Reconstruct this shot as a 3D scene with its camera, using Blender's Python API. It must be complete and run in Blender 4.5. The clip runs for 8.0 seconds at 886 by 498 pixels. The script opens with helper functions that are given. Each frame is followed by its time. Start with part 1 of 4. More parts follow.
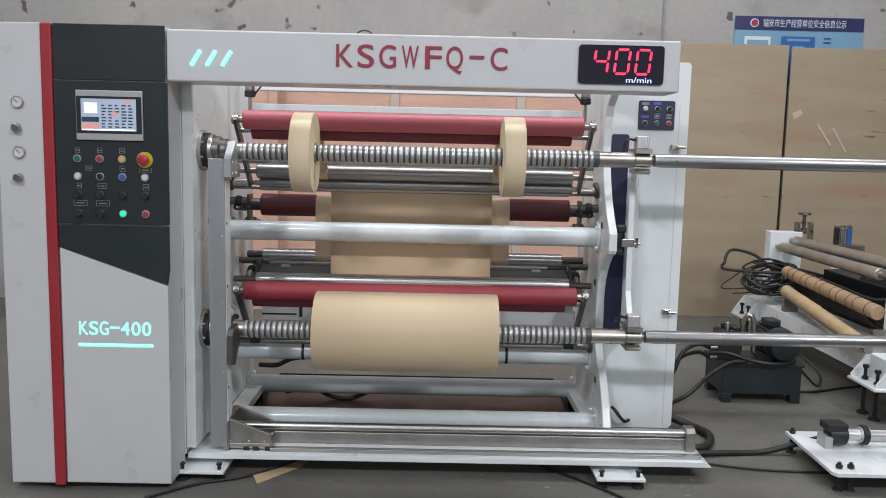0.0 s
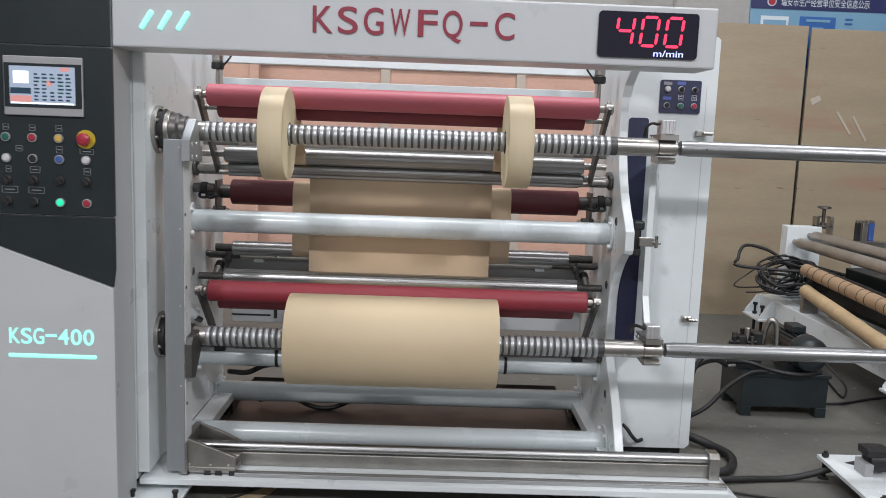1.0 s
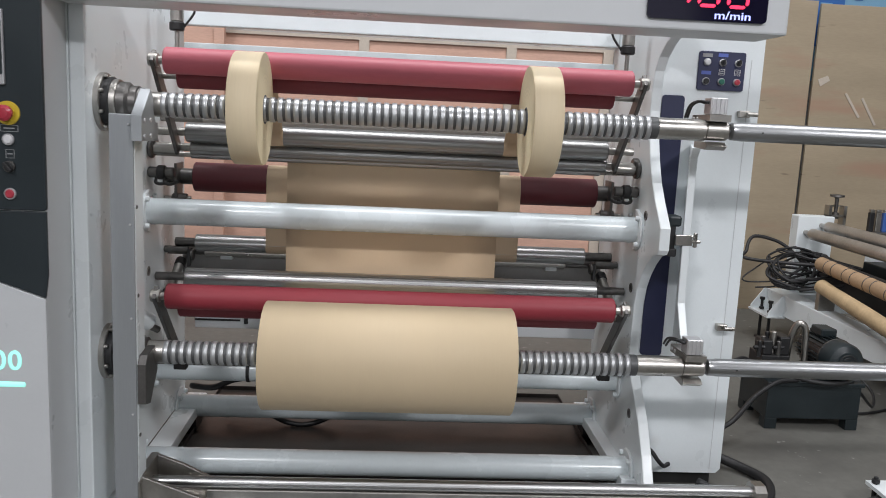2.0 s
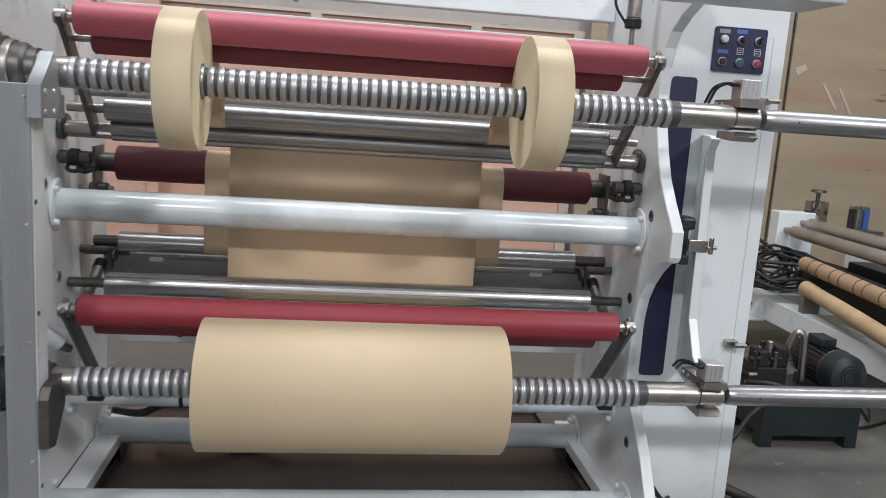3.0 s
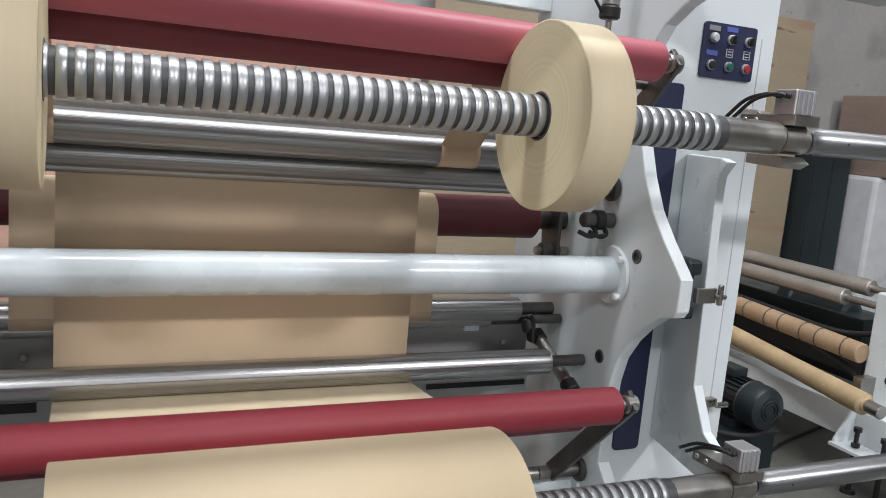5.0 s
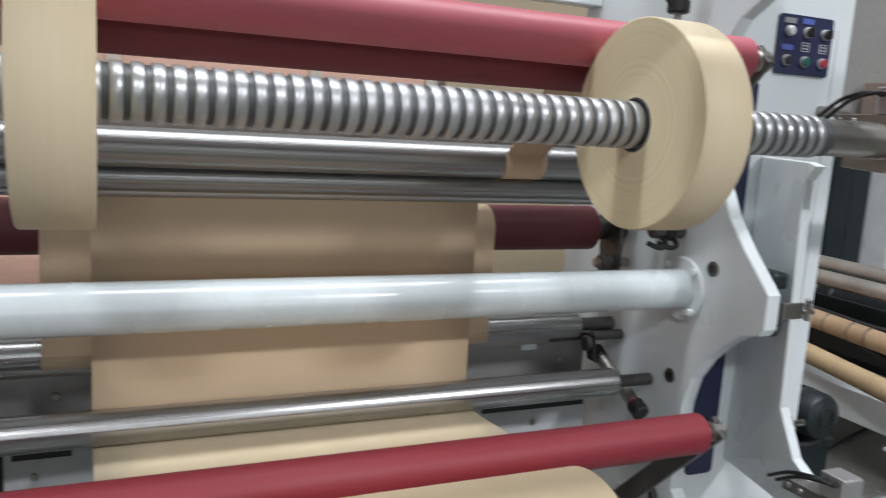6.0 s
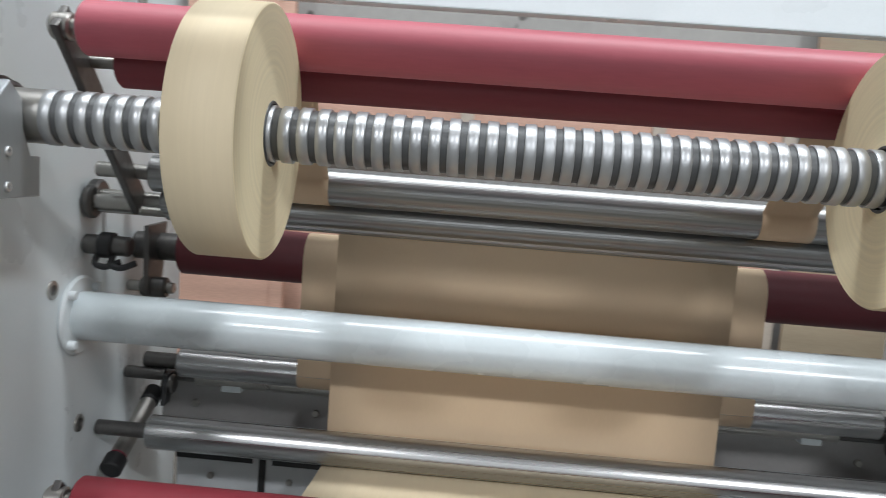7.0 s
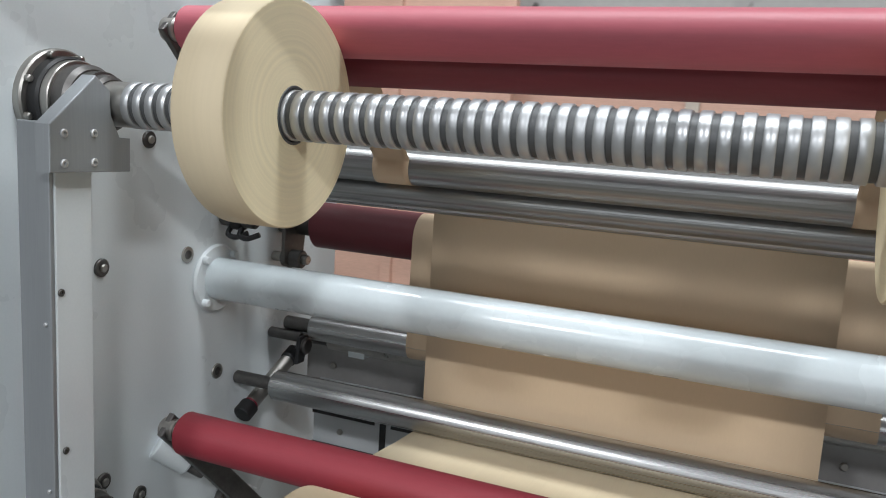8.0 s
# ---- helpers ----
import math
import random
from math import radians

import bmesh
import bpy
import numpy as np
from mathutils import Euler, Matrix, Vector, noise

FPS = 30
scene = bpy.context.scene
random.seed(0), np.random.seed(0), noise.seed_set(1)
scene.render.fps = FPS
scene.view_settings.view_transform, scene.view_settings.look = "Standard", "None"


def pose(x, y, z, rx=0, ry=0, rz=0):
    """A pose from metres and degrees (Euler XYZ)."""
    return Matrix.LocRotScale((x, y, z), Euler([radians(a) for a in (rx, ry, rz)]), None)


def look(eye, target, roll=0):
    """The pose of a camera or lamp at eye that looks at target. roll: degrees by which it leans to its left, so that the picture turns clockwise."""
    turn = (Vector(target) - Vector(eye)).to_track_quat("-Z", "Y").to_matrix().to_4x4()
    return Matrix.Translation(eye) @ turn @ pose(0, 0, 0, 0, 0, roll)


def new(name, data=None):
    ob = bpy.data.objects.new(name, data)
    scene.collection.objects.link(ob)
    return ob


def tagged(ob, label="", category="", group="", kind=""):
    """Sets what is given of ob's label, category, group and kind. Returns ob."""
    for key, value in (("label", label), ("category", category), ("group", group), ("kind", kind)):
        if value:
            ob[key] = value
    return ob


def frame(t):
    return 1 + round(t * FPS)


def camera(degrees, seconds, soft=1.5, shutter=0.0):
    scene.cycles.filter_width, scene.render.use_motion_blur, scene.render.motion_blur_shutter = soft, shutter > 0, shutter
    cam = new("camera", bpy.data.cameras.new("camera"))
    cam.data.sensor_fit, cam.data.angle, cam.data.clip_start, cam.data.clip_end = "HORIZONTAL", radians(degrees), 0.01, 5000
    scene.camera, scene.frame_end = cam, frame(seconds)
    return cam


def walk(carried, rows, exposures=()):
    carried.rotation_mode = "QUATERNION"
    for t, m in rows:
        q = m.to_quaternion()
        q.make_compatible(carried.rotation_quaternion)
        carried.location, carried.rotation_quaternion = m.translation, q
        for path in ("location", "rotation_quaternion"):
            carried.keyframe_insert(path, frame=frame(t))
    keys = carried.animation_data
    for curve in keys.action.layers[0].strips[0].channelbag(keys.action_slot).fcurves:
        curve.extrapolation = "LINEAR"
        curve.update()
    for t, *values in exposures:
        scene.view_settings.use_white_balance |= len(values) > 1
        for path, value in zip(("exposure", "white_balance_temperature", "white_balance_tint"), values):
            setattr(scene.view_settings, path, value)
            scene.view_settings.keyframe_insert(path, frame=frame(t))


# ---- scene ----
cam = camera(57.1, 8.0, soft=0.9, shutter=0.4)
PATH = [
    (0, (0.068, 0.029, 1.372), (0.089, 2.015, 1.133), 1.3),
    (0.5, (0.042, 0.227, 1.367), (0.072, 2.209, 1.107), 1.4),
    (1, (0.066, 0.476, 1.369), (0.109, 2.456, 1.092), 2.1),
    (1.5, (0.022, 0.716, 1.356), (0.105, 2.692, 1.059), 2.4),
    (1.7, (-0.017, 0.821, 1.361), (0.087, 2.794, 1.054), 2.5),
    (3, (-0.109, 1.408, 1.337), (0.156, 3.359, 0.988), 3.9),
    (3.5, (-0.218, 1.645, 1.337), (0.195, 3.573, 1.003), 4.4),
    (4, (-0.267, 1.816, 1.34), (0.259, 3.715, 0.997), 4.8),
    (5.3, (-0.42, 2.268, 1.332), (0.463, 4.04, 1.008), 4.7),
    (5.5, (-0.441, 2.319, 1.339), (0.466, 4.07, 1.005), 4.5),
    (6, (-0.449, 2.366, 1.351), (0.363, 4.164, 1.023), 3.7),
    (6.5, (-0.318, 2.396, 1.38), (0.028, 4.342, 1.072), 3.7),
    (7, (-0.151, 2.371, 1.358), (-0.246, 4.352, 1.098), 4.3),
    (7.5, (0.039, 2.343, 1.375), (-0.424, 4.267, 1.089), 3.9),
    (8, (0.234, 2.413, 1.364), (-0.529, 4.234, 1.042), 3.4),
]
walk(cam, [(t, look(eye, target, roll)) for t, eye, target, roll in PATH],
     [(0.0, -0.22, 6500, 10), (3.5, -0.2, 6500, 10), (5.5, -0.16, 6420, 8), (7.0, -0.16, 6300, 6), (8.0, -0.12, 6300, 6)])

# ---- world, lamps, exposure ----
world = bpy.data.worlds.new("hall_air")
scene.world = world
world.use_nodes = True
world.node_tree.nodes["Background"].inputs[0].default_value = (0.80, 0.90, 1.0, 1)
world.node_tree.nodes["Background"].inputs[1].default_value = 0.44
scene.view_settings.exposure = -0.22


def area_lamp(name, at, aim, sx, sy, watts, colour):
    d = bpy.data.lights.new(name, "AREA")
    d.shape, d.size, d.size_y, d.energy, d.color = "RECTANGLE", sx, sy, watts, colour
    ob = new(name, d)
    ob.matrix_world = look(at, aim)
    return ob


area_lamp("front_high_lamp", (-2.6, -3.4, 5.7), (-0.2, 3.5, 1.2), 0.9, 0.4, 215, (0.975, 0.965, 1.0))
area_lamp("front_high_lamp", (3.6, -3.4, 5.7), (0.2, 3.5, 1.2), 0.9, 0.4, 285, (0.975, 0.965, 1.0))
area_lamp("overhead_strip_lamp", (0.0, 3.5, 5.7), (0.0, 3.5, 0.0), 6.4, 0.7, 280, (0.96, 0.97, 1.0))
# broad soft fill added under the closed ceiling to raise the dark parts
area_lamp("ceiling_fill_lamp", (0.5, 2.5, 5.78), (0.5, 2.5, 0.0), 9.0, 8.0, 185, (0.95, 0.955, 1.0))
# soft fill added from the front to lift the webs and the cabinet
area_lamp("front_fill_lamp", (0.0, -8.85, 2.9), (0.0, 3.0, 1.6), 10.0, 2.6, 190, (0.93, 0.95, 1.0))

# ---- materials ----
FLOOR = 0.02


def material(name, colour, rough=0.5, metal=0.0, vary=0.08, scale=6.0, fine=90.0, bump=0.15, rough_vary=0.1, stretch=(1, 1, 1),
             stain=None, stain_at=0.62, stain_scale=2.5, emit=0.0, coat=0.0, per_object=0.0, spots=None, spots_at=0.70, spots_scale=9.0, gloss=0.5):
    m = bpy.data.materials.new(name)
    m.use_nodes = True
    t = m.node_tree
    b = t.nodes["Principled BSDF"]
    link = t.links.new
    geo = t.nodes.new("ShaderNodeNewGeometry")
    mp = t.nodes.new("ShaderNodeMapping")
    mp.inputs["Scale"].default_value = stretch
    link(geo.outputs["Position"], mp.inputs["Vector"])

    def noisy(sc, detail=4.0):
        n = t.nodes.new("ShaderNodeTexNoise")
        n.inputs["Scale"].default_value = sc
        n.inputs["Detail"].default_value = detail
        link(mp.outputs["Vector"], n.inputs["Vector"])
        return n.outputs["Fac"]

    def ramp(src, a, c0, d, c1):
        r = t.nodes.new("ShaderNodeMapRange")
        r.inputs["From Min"].default_value, r.inputs["From Max"].default_value = a, d
        r.inputs["To Min"].default_value, r.inputs["To Max"].default_value = c0, c1
        link(src, r.inputs["Value"])
        return r.outputs["Result"]

    big, small = noisy(scale), noisy(fine, 3.0)
    hsv = t.nodes.new("ShaderNodeHueSaturation")
    hsv.inputs["Color"].default_value = (*colour, 1)
    add = t.nodes.new("ShaderNodeMath")
    add.operation = "MULTIPLY"
    link(ramp(big, 0.3, 1 - vary, 0.7, 1 + vary), add.inputs[0])
    link(ramp(small, 0.3, 1 - vary * 0.5, 0.7, 1 + vary * 0.5), add.inputs[1])
    value = add.outputs[0]
    if per_object:
        info = t.nodes.new("ShaderNodeObjectInfo")
        mul = t.nodes.new("ShaderNodeMath")
        mul.operation = "MULTIPLY"
        link(value, mul.inputs[0])
        link(ramp(info.outputs["Random"], 0, 1 - per_object, 1, 1 + per_object), mul.inputs[1])
        value = mul.outputs[0]
    link(value, hsv.inputs["Value"])
    out = hsv.outputs["Color"]
    if stain:
        mix = t.nodes.new("ShaderNodeMix")
        mix.data_type = "RGBA"
        link(ramp(noisy(stain_scale, 8.0), stain_at, 0.0, stain_at + 0.12, 0.8), mix.inputs[0])
        link(out, mix.inputs[6])
        mix.inputs[7].default_value = (*stain, 1)
        out = mix.outputs[2]
    if spots:
        mix = t.nodes.new("ShaderNodeMix")
        mix.data_type = "RGBA"
        link(ramp(noisy(spots_scale, 2.0), spots_at, 0.0, spots_at + 0.05, 0.9), mix.inputs[0])
        link(out, mix.inputs[6])
        mix.inputs[7].default_value = (*spots, 1)
        out = mix.outputs[2]
    link(out, b.inputs["Base Color"])
    b.inputs["Specular IOR Level"].default_value = gloss
    b.inputs["Metallic"].default_value = metal
    link(ramp(big, 0.3, max(0.03, rough - rough_vary), 0.7, rough + rough_vary), b.inputs["Roughness"])
    if coat:
        b.inputs["Coat Weight"].default_value = coat
        b.inputs["Coat Roughness"].default_value = 0.15
    if bump:
        bp = t.nodes.new("ShaderNodeBump")
        bp.inputs["Strength"].default_value = bump
        bp.inputs["Distance"].default_value = 0.002
        link(small, bp.inputs["Height"])
        link(bp.outputs["Normal"], b.inputs["Normal"])
    if emit:
        b.inputs["Emission Color"].default_value = (*colour, 1)
        b.inputs["Emission Strength"].default_value = emit
    return m


WHITE = material("white_machine_paint", (0.71, 0.755, 0.77), 0.34, vary=0.025, bump=0.04, fine=220, stain=(0.60, 0.60, 0.58), stain_at=0.70, stain_scale=3.5)
GREY = material("grey_machine_paint", (0.53, 0.55, 0.565), 0.36, vary=0.02, bump=0.04, fine=220)
DARKGREY = material("dull_grey_paint", (0.27, 0.262, 0.255), 0.4, vary=0.06, bump=0.04)
TIE = material("glossy_white_paint", (0.60, 0.66, 0.68), 0.24, vary=0.03, bump=0.02, coat=0.3)
DARK = material("charcoal_panel_paint", (0.020, 0.027, 0.031), 0.42, gloss=0.3, vary=0.06, bump=0.06, fine=300)
NAVY = material("navy_plate", (0.022, 0.026, 0.070), 0.4, vary=0.05, bump=0.02)
REDPAINT = material("red_trim_paint", (0.30, 0.022, 0.032), 0.4, vary=0.05, bump=0.03)
# upper sleeve: red lightened to hold the strong light from above
LITRUBBER = material("lit_red_rubber", (0.52, 0.118, 0.155), 0.5, gloss=0.6, vary=0.06, bump=0.05, stretch=(0.3, 3, 3))
# lower sleeve: the same red deepened for the shade it lies in
DIMRUBBER = material("dim_red_rubber", (0.26, 0.026, 0.040), 0.55, vary=0.06, bump=0.05, stretch=(0.3, 3, 3))
# follower red darkened: the press roller's shade is in the colour
SHADERUBBER = material("shade_red_rubber", (0.20, 0.036, 0.048), 0.65, vary=0.07, bump=0.05, stretch=(0.3, 3, 3))
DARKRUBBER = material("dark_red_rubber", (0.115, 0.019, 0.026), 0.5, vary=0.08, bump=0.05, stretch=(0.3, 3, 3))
CHROME = material("polished_chrome", (0.44, 0.44, 0.44), 0.30, metal=1.0, vary=0.10, rough_vary=0.07, bump=0.09, stretch=(0.006, 4, 4), scale=30, fine=90)
SATIN = material("satin_chrome", (0.33, 0.33, 0.325), 0.33, metal=1.0, vary=0.16, rough_vary=0.06, bump=0.30, stretch=(0.004, 4, 4), scale=40, fine=70)
POLISHED = material("ground_steel", (0.30, 0.305, 0.31), 0.33, metal=1.0, vary=0.08, rough_vary=0.06, bump=0.06, stretch=(0.2, 3, 3), scale=8)
DUSTY = material("dusty_grey_steel", (0.46, 0.435, 0.40), 0.38, metal=0.8, vary=0.14, scale=7, bump=0.08)
STEEL = material("brushed_steel", (0.40, 0.385, 0.36), 0.36, metal=1.0, vary=0.10, scale=9, bump=0.05)
COVER = material("satin_stainless_sheet", (0.33, 0.35, 0.365), 0.46, metal=0.5, vary=0.06, scale=5, bump=0.04, stretch=(3, 3, 0.15))
DARKSTEEL = material("dark_oiled_steel", (0.13, 0.125, 0.12), 0.42, metal=0.85, vary=0.2, scale=15, bump=0.08)
ALU = material("ring_aluminium", (0.44, 0.45, 0.46), 0.40, metal=0.75, vary=0.06, bump=0.05, per_object=0.06)
ALUBLOCK = material("aluminium_block", (0.68, 0.68, 0.69), 0.4, metal=0.9, vary=0.05, bump=0.05)
BLACK = material("black_rubber", (0.014, 0.014, 0.015), 0.5, vary=0.15, bump=0.1)
GAP = material("dark_ring_gap", (0.085, 0.088, 0.09), 0.5, metal=0.4, vary=0.1)
PAPER = material("manila_paper", (0.69, 0.58, 0.40), 0.62, vary=0.03, bump=0.05, scale=24, fine=300, stretch=(1, 0.03, 0.03))
# the same manila paper, coloured darker for the dimmer lower roll
DIMROLLPAPER = material("dim_manila_roll", (0.59, 0.475, 0.315), 0.6, vary=0.012, bump=0.04, scale=9, fine=300, stretch=(1, 0.03, 0.03))
REELSIDE = material("manila_paper_edges", (0.84, 0.73, 0.49), 0.75, vary=0.03, bump=0.06, fine=300)
# the same paper again, toned down for the shaded webs and strips
DIMPAPER = material("dim_manila_paper", (0.64, 0.485, 0.325), 0.5, vary=0.025, bump=0.03, fine=250, stretch=(1, 0.3, 0.3))
PLY = material("plywood", (0.335, 0.272, 0.188), 0.6, vary=0.09, scale=2.2, fine=40, bump=0.05, stretch=(0.5, 1, 3.0), stain=(0.34, 0.215, 0.15), stain_at=0.55, stain_scale=1.7, spots=(0.13, 0.09, 0.06), spots_at=0.70, spots_scale=5.0)
CRATE = material("crate_plywood", (0.58, 0.36, 0.275), 0.6, vary=0.12, scale=3, fine=50, stretch=(0.5, 1, 3))
WEATHERED = material("weathered_plywood", (0.27, 0.20, 0.165), 0.7, vary=0.14, scale=3, fine=50, bump=0.1, stretch=(0.5, 1, 3))
BATTEN = material("pale_batten_wood", (0.47, 0.41, 0.345), 0.6, vary=0.1, scale=4, fine=60)
PLASTER = material("old_plaster", (0.35, 0.342, 0.328), 0.85, vary=0.08, scale=1.6, fine=25, bump=0.2, stain=(0.25, 0.24, 0.23), stain_at=0.57, stain_scale=2.0, spots=(0.07, 0.065, 0.06), spots_at=0.685, spots_scale=7.0)
CONCRETE = material("concrete_floor", (0.128, 0.126, 0.113), 0.6, vary=0.16, scale=1.4, fine=30, bump=0.12, stain=(0.085, 0.082, 0.075), stain_at=0.54, stain_scale=1.3, spots=(0.26, 0.255, 0.24), spots_at=0.71, spots_scale=22.0)
CEILING = material("ceiling_sheet", (0.55, 0.56, 0.57), 0.7, vary=0.05)
TANK = material("dark_green_tank_paint", (0.014, 0.021, 0.024), 0.4, vary=0.15, bump=0.06)
KRAFT = material("kraft_wrap", (0.47, 0.345, 0.20), 0.6, vary=0.14, scale=7, fine=60, bump=0.3)
BROWNTUBE = material("brown_core_tube", (0.39, 0.265, 0.16), 0.6, vary=0.15, scale=6, fine=60, bump=0.2)
# dark colour that stands for floor in shade
SHADEFLOOR = material("shaded_floor_dark", (0.034, 0.030, 0.027), 0.45, vary=0.3, scale=5, bump=0.1)
CARD = material("cardboard", (0.42, 0.32, 0.20), 0.75, vary=0.08)
WRAP = material("white_plastic_wrap", (0.62, 0.63, 0.65), 0.35, vary=0.06, bump=0.35, fine=12)
SILVER = material("silver_bezel", (0.40, 0.40, 0.41), 0.4, metal=0.3, vary=0.03)
GREENBTN = material("green_button", (0.02, 0.13, 0.09), 0.35, vary=0.02, bump=0)
REDBTN = material("red_button", (0.36, 0.03, 0.05), 0.35, vary=0.02, bump=0)
YELBTN = material("yellow_button", (0.62, 0.42, 0.10), 0.35, vary=0.02, bump=0)
YELLOW = material("yellow_ring", (0.55, 0.40, 0.03), 0.45, vary=0.02, bump=0)
WHITEBTN = material("white_button", (0.62, 0.62, 0.63), 0.35, vary=0.02, bump=0)
BLUEBTN = material("blue_button", (0.05, 0.11, 0.36), 0.35, vary=0.02, bump=0)
BLUEBODY = material("blue_plastic", (0.04, 0.10, 0.32), 0.4, vary=0.05)
TAGBLUE = material("blue_tag", (0.09, 0.13, 0.42), 0.5, vary=0.02, bump=0)
LINEGREY = material("grey_print", (0.26, 0.265, 0.27), 0.5, vary=0.02, bump=0)
DARKRED = material("dark_red_letter", (0.26, 0.02, 0.045), 0.4, vary=0.04, bump=0.02)
MINT = material("mint_backlight", (0.34, 0.90, 0.78), 0.5, emit=0.85, vary=0.0, bump=0)
GREENLIT = material("lit_green_button", (0.02, 0.75, 0.38), 0.4, emit=0.75, vary=0.0, bump=0)
LEDRED = material("red_led", (1.0, 0.03, 0.10), 0.4, emit=1.4, vary=0.0, bump=0)
LEDBLUE = material("blue_white_led", (0.45, 0.50, 1.0), 0.4, emit=1.3, vary=0.0, bump=0)
LEDFACE = material("led_window", (0.008, 0.007, 0.020), 0.10, gloss=0.12, rough_vary=0.02, vary=0.02, bump=0)
SCREEN = material("screen_ground", (0.30, 0.36, 0.46), 0.2, emit=0.6, vary=0.02, bump=0)
SCRDARK = material("screen_dark", (0.03, 0.06, 0.09), 0.2, emit=0.25, vary=0.0, bump=0)
SCRWHITE = material("screen_white", (0.90, 0.95, 1.0), 0.2, emit=0.75, vary=0.0, bump=0)
SCRRED = material("screen_red", (0.62, 0.28, 0.26), 0.2, emit=0.5, vary=0.0, bump=0)
SIGNNAVY = material("sign_navy", (0.02, 0.025, 0.10), 0.4, vary=0.02, bump=0)
SIGNBLUE = material("sign_light_blue", (0.17, 0.33, 0.47), 0.4, vary=0.03, bump=0)
SIGNMID = material("sign_blue", (0.03, 0.12, 0.36), 0.4, vary=0.02, bump=0)
SIGNWHITE = material("sign_white", (0.62, 0.68, 0.72), 0.4, vary=0.02, bump=0)

# ---- mesh helpers ----


def add_box(bm, x0, x1, y0, y1, z0, z1, bevel=0.0):
    vs = bmesh.ops.create_cube(bm, size=1.0, matrix=Matrix.LocRotScale(((x0 + x1) / 2, (y0 + y1) / 2, (z0 + z1) / 2), None, (x1 - x0, y1 - y0, z1 - z0)))["verts"]
    if bevel:
        es = list({e for v in vs for e in v.link_edges})
        bmesh.ops.bevel(bm, geom=es, offset=bevel, segments=2, affect="EDGES", profile=0.5)
    return bm


def box(x0, x1, y0, y1, z0, z1, bevel=0.0):
    return add_box(bmesh.new(), x0, x1, y0, y1, z0, z1, bevel)


def add_lathe(bm, p, q, profile, segs=32):
    """A solid turned about the line p to q: profile of (distance along it, radius)."""
    p, q = Vector(p), Vector(q)
    turn = (q - p).to_track_quat("Z", "Y")
    loops = []
    for d, r in profile:
        loops.append([bm.verts.new(p + turn @ Vector((r * math.cos(2 * math.pi * i / segs), r * math.sin(2 * math.pi * i / segs), d))) for i in range(segs)])
    for a, b in zip(loops, loops[1:]):
        for i in range(segs):
            f = bm.faces.new((a[i], a[(i + 1) % segs], b[(i + 1) % segs], b[i]))
            f.smooth = True
    bm.faces.new(list(reversed(loops[0])))
    bm.faces.new(loops[-1])
    ways = [math.atan2(b[1] - a[1], b[0] - a[0]) for a, b in zip(profile, profile[1:])]
    for k, loop in enumerate(loops):
        if k in (0, len(loops) - 1) or abs(ways[k] - ways[k - 1]) > 0.5:
            for i in range(segs):
                e = bm.edges.get((loop[i], loop[(i + 1) % segs]))
                e.smooth = False
    return bm


def lathe(p, q, profile, segs=32):
    return add_lathe(bmesh.new(), p, q, profile, segs)


def rod_profile(length, r, c=0.002):
    return [(0, r - c), (c, r), (length - c, r), (length, r - c)]


def rod(p, q, r, c=0.002, segs=32):
    return lathe(p, q, rod_profile((Vector(q) - Vector(p)).length, r, c), segs)


def add_rod(bm, p, q, r, c=0.002, segs=24):
    return add_lathe(bm, p, q, rod_profile((Vector(q) - Vector(p)).length, r, c), segs)


def ring_solid(p, q, inner, outer, segs=48, c=0.001):
    """A tube with a bore."""
    bm = bmesh.new()
    p, q = Vector(p), Vector(q)
    turn = (q - p).to_track_quat("Z", "Y")
    n = (q - p).length
    loops = [[bm.verts.new(p + turn @ Vector((r * math.cos(2 * math.pi * i / segs), r * math.sin(2 * math.pi * i / segs), d))) for i in range(segs)]
             for d, r in ((0, inner), (0, outer - c), (c, outer), (n - c, outer), (n, outer - c), (n, inner))]
    for k in range(6):
        a, b = loops[k], loops[(k + 1) % 6]
        for i in range(segs):
            f = bm.faces.new((a[i], a[(i + 1) % segs], b[(i + 1) % segs], b[i]))
            f.smooth = k in (1, 2, 3, 5)
    for k in (0, 1, 4, 5):
        for i in range(segs):
            bm.edges.get((loops[k][i], loops[k][(i + 1) % segs])).smooth = False
    return bm


def prism_x(profile, x0, x1, bevel=0.0):
    """A plate with the outline (y, z), from x0 to x1."""
    bm = bmesh.new()
    a = [bm.verts.new((x0, y, z)) for y, z in profile]
    b = [bm.verts.new((x1, y, z)) for y, z in profile]
    n = len(profile)
    bm.faces.new(a)
    bm.faces.new(list(reversed(b)))
    for i in range(n):
        bm.faces.new((a[i], b[i], b[(i + 1) % n], a[(i + 1) % n]))
    bmesh.ops.recalc_face_normals(bm, faces=bm.faces[:])
    if bevel:
        es = [e for e in bm.edges if abs(e.verts[0].co.x - e.verts[1].co.x) < 1e-6]
        bmesh.ops.bevel(bm, geom=es, offset=bevel, segments=2, affect="EDGES", profile=0.5)
    return bm


def prism_y(profile, y0, y1, bevel=0.0):
    """A plate with the outline (x, z), from y0 to y1."""
    bm = prism_x([(x, z) for x, z in profile], y0, y1, bevel)
    for v in bm.verts:
        v.co.x, v.co.y = v.co.y, v.co.x
    bmesh.ops.recalc_face_normals(bm, faces=bm.faces[:])
    return bm


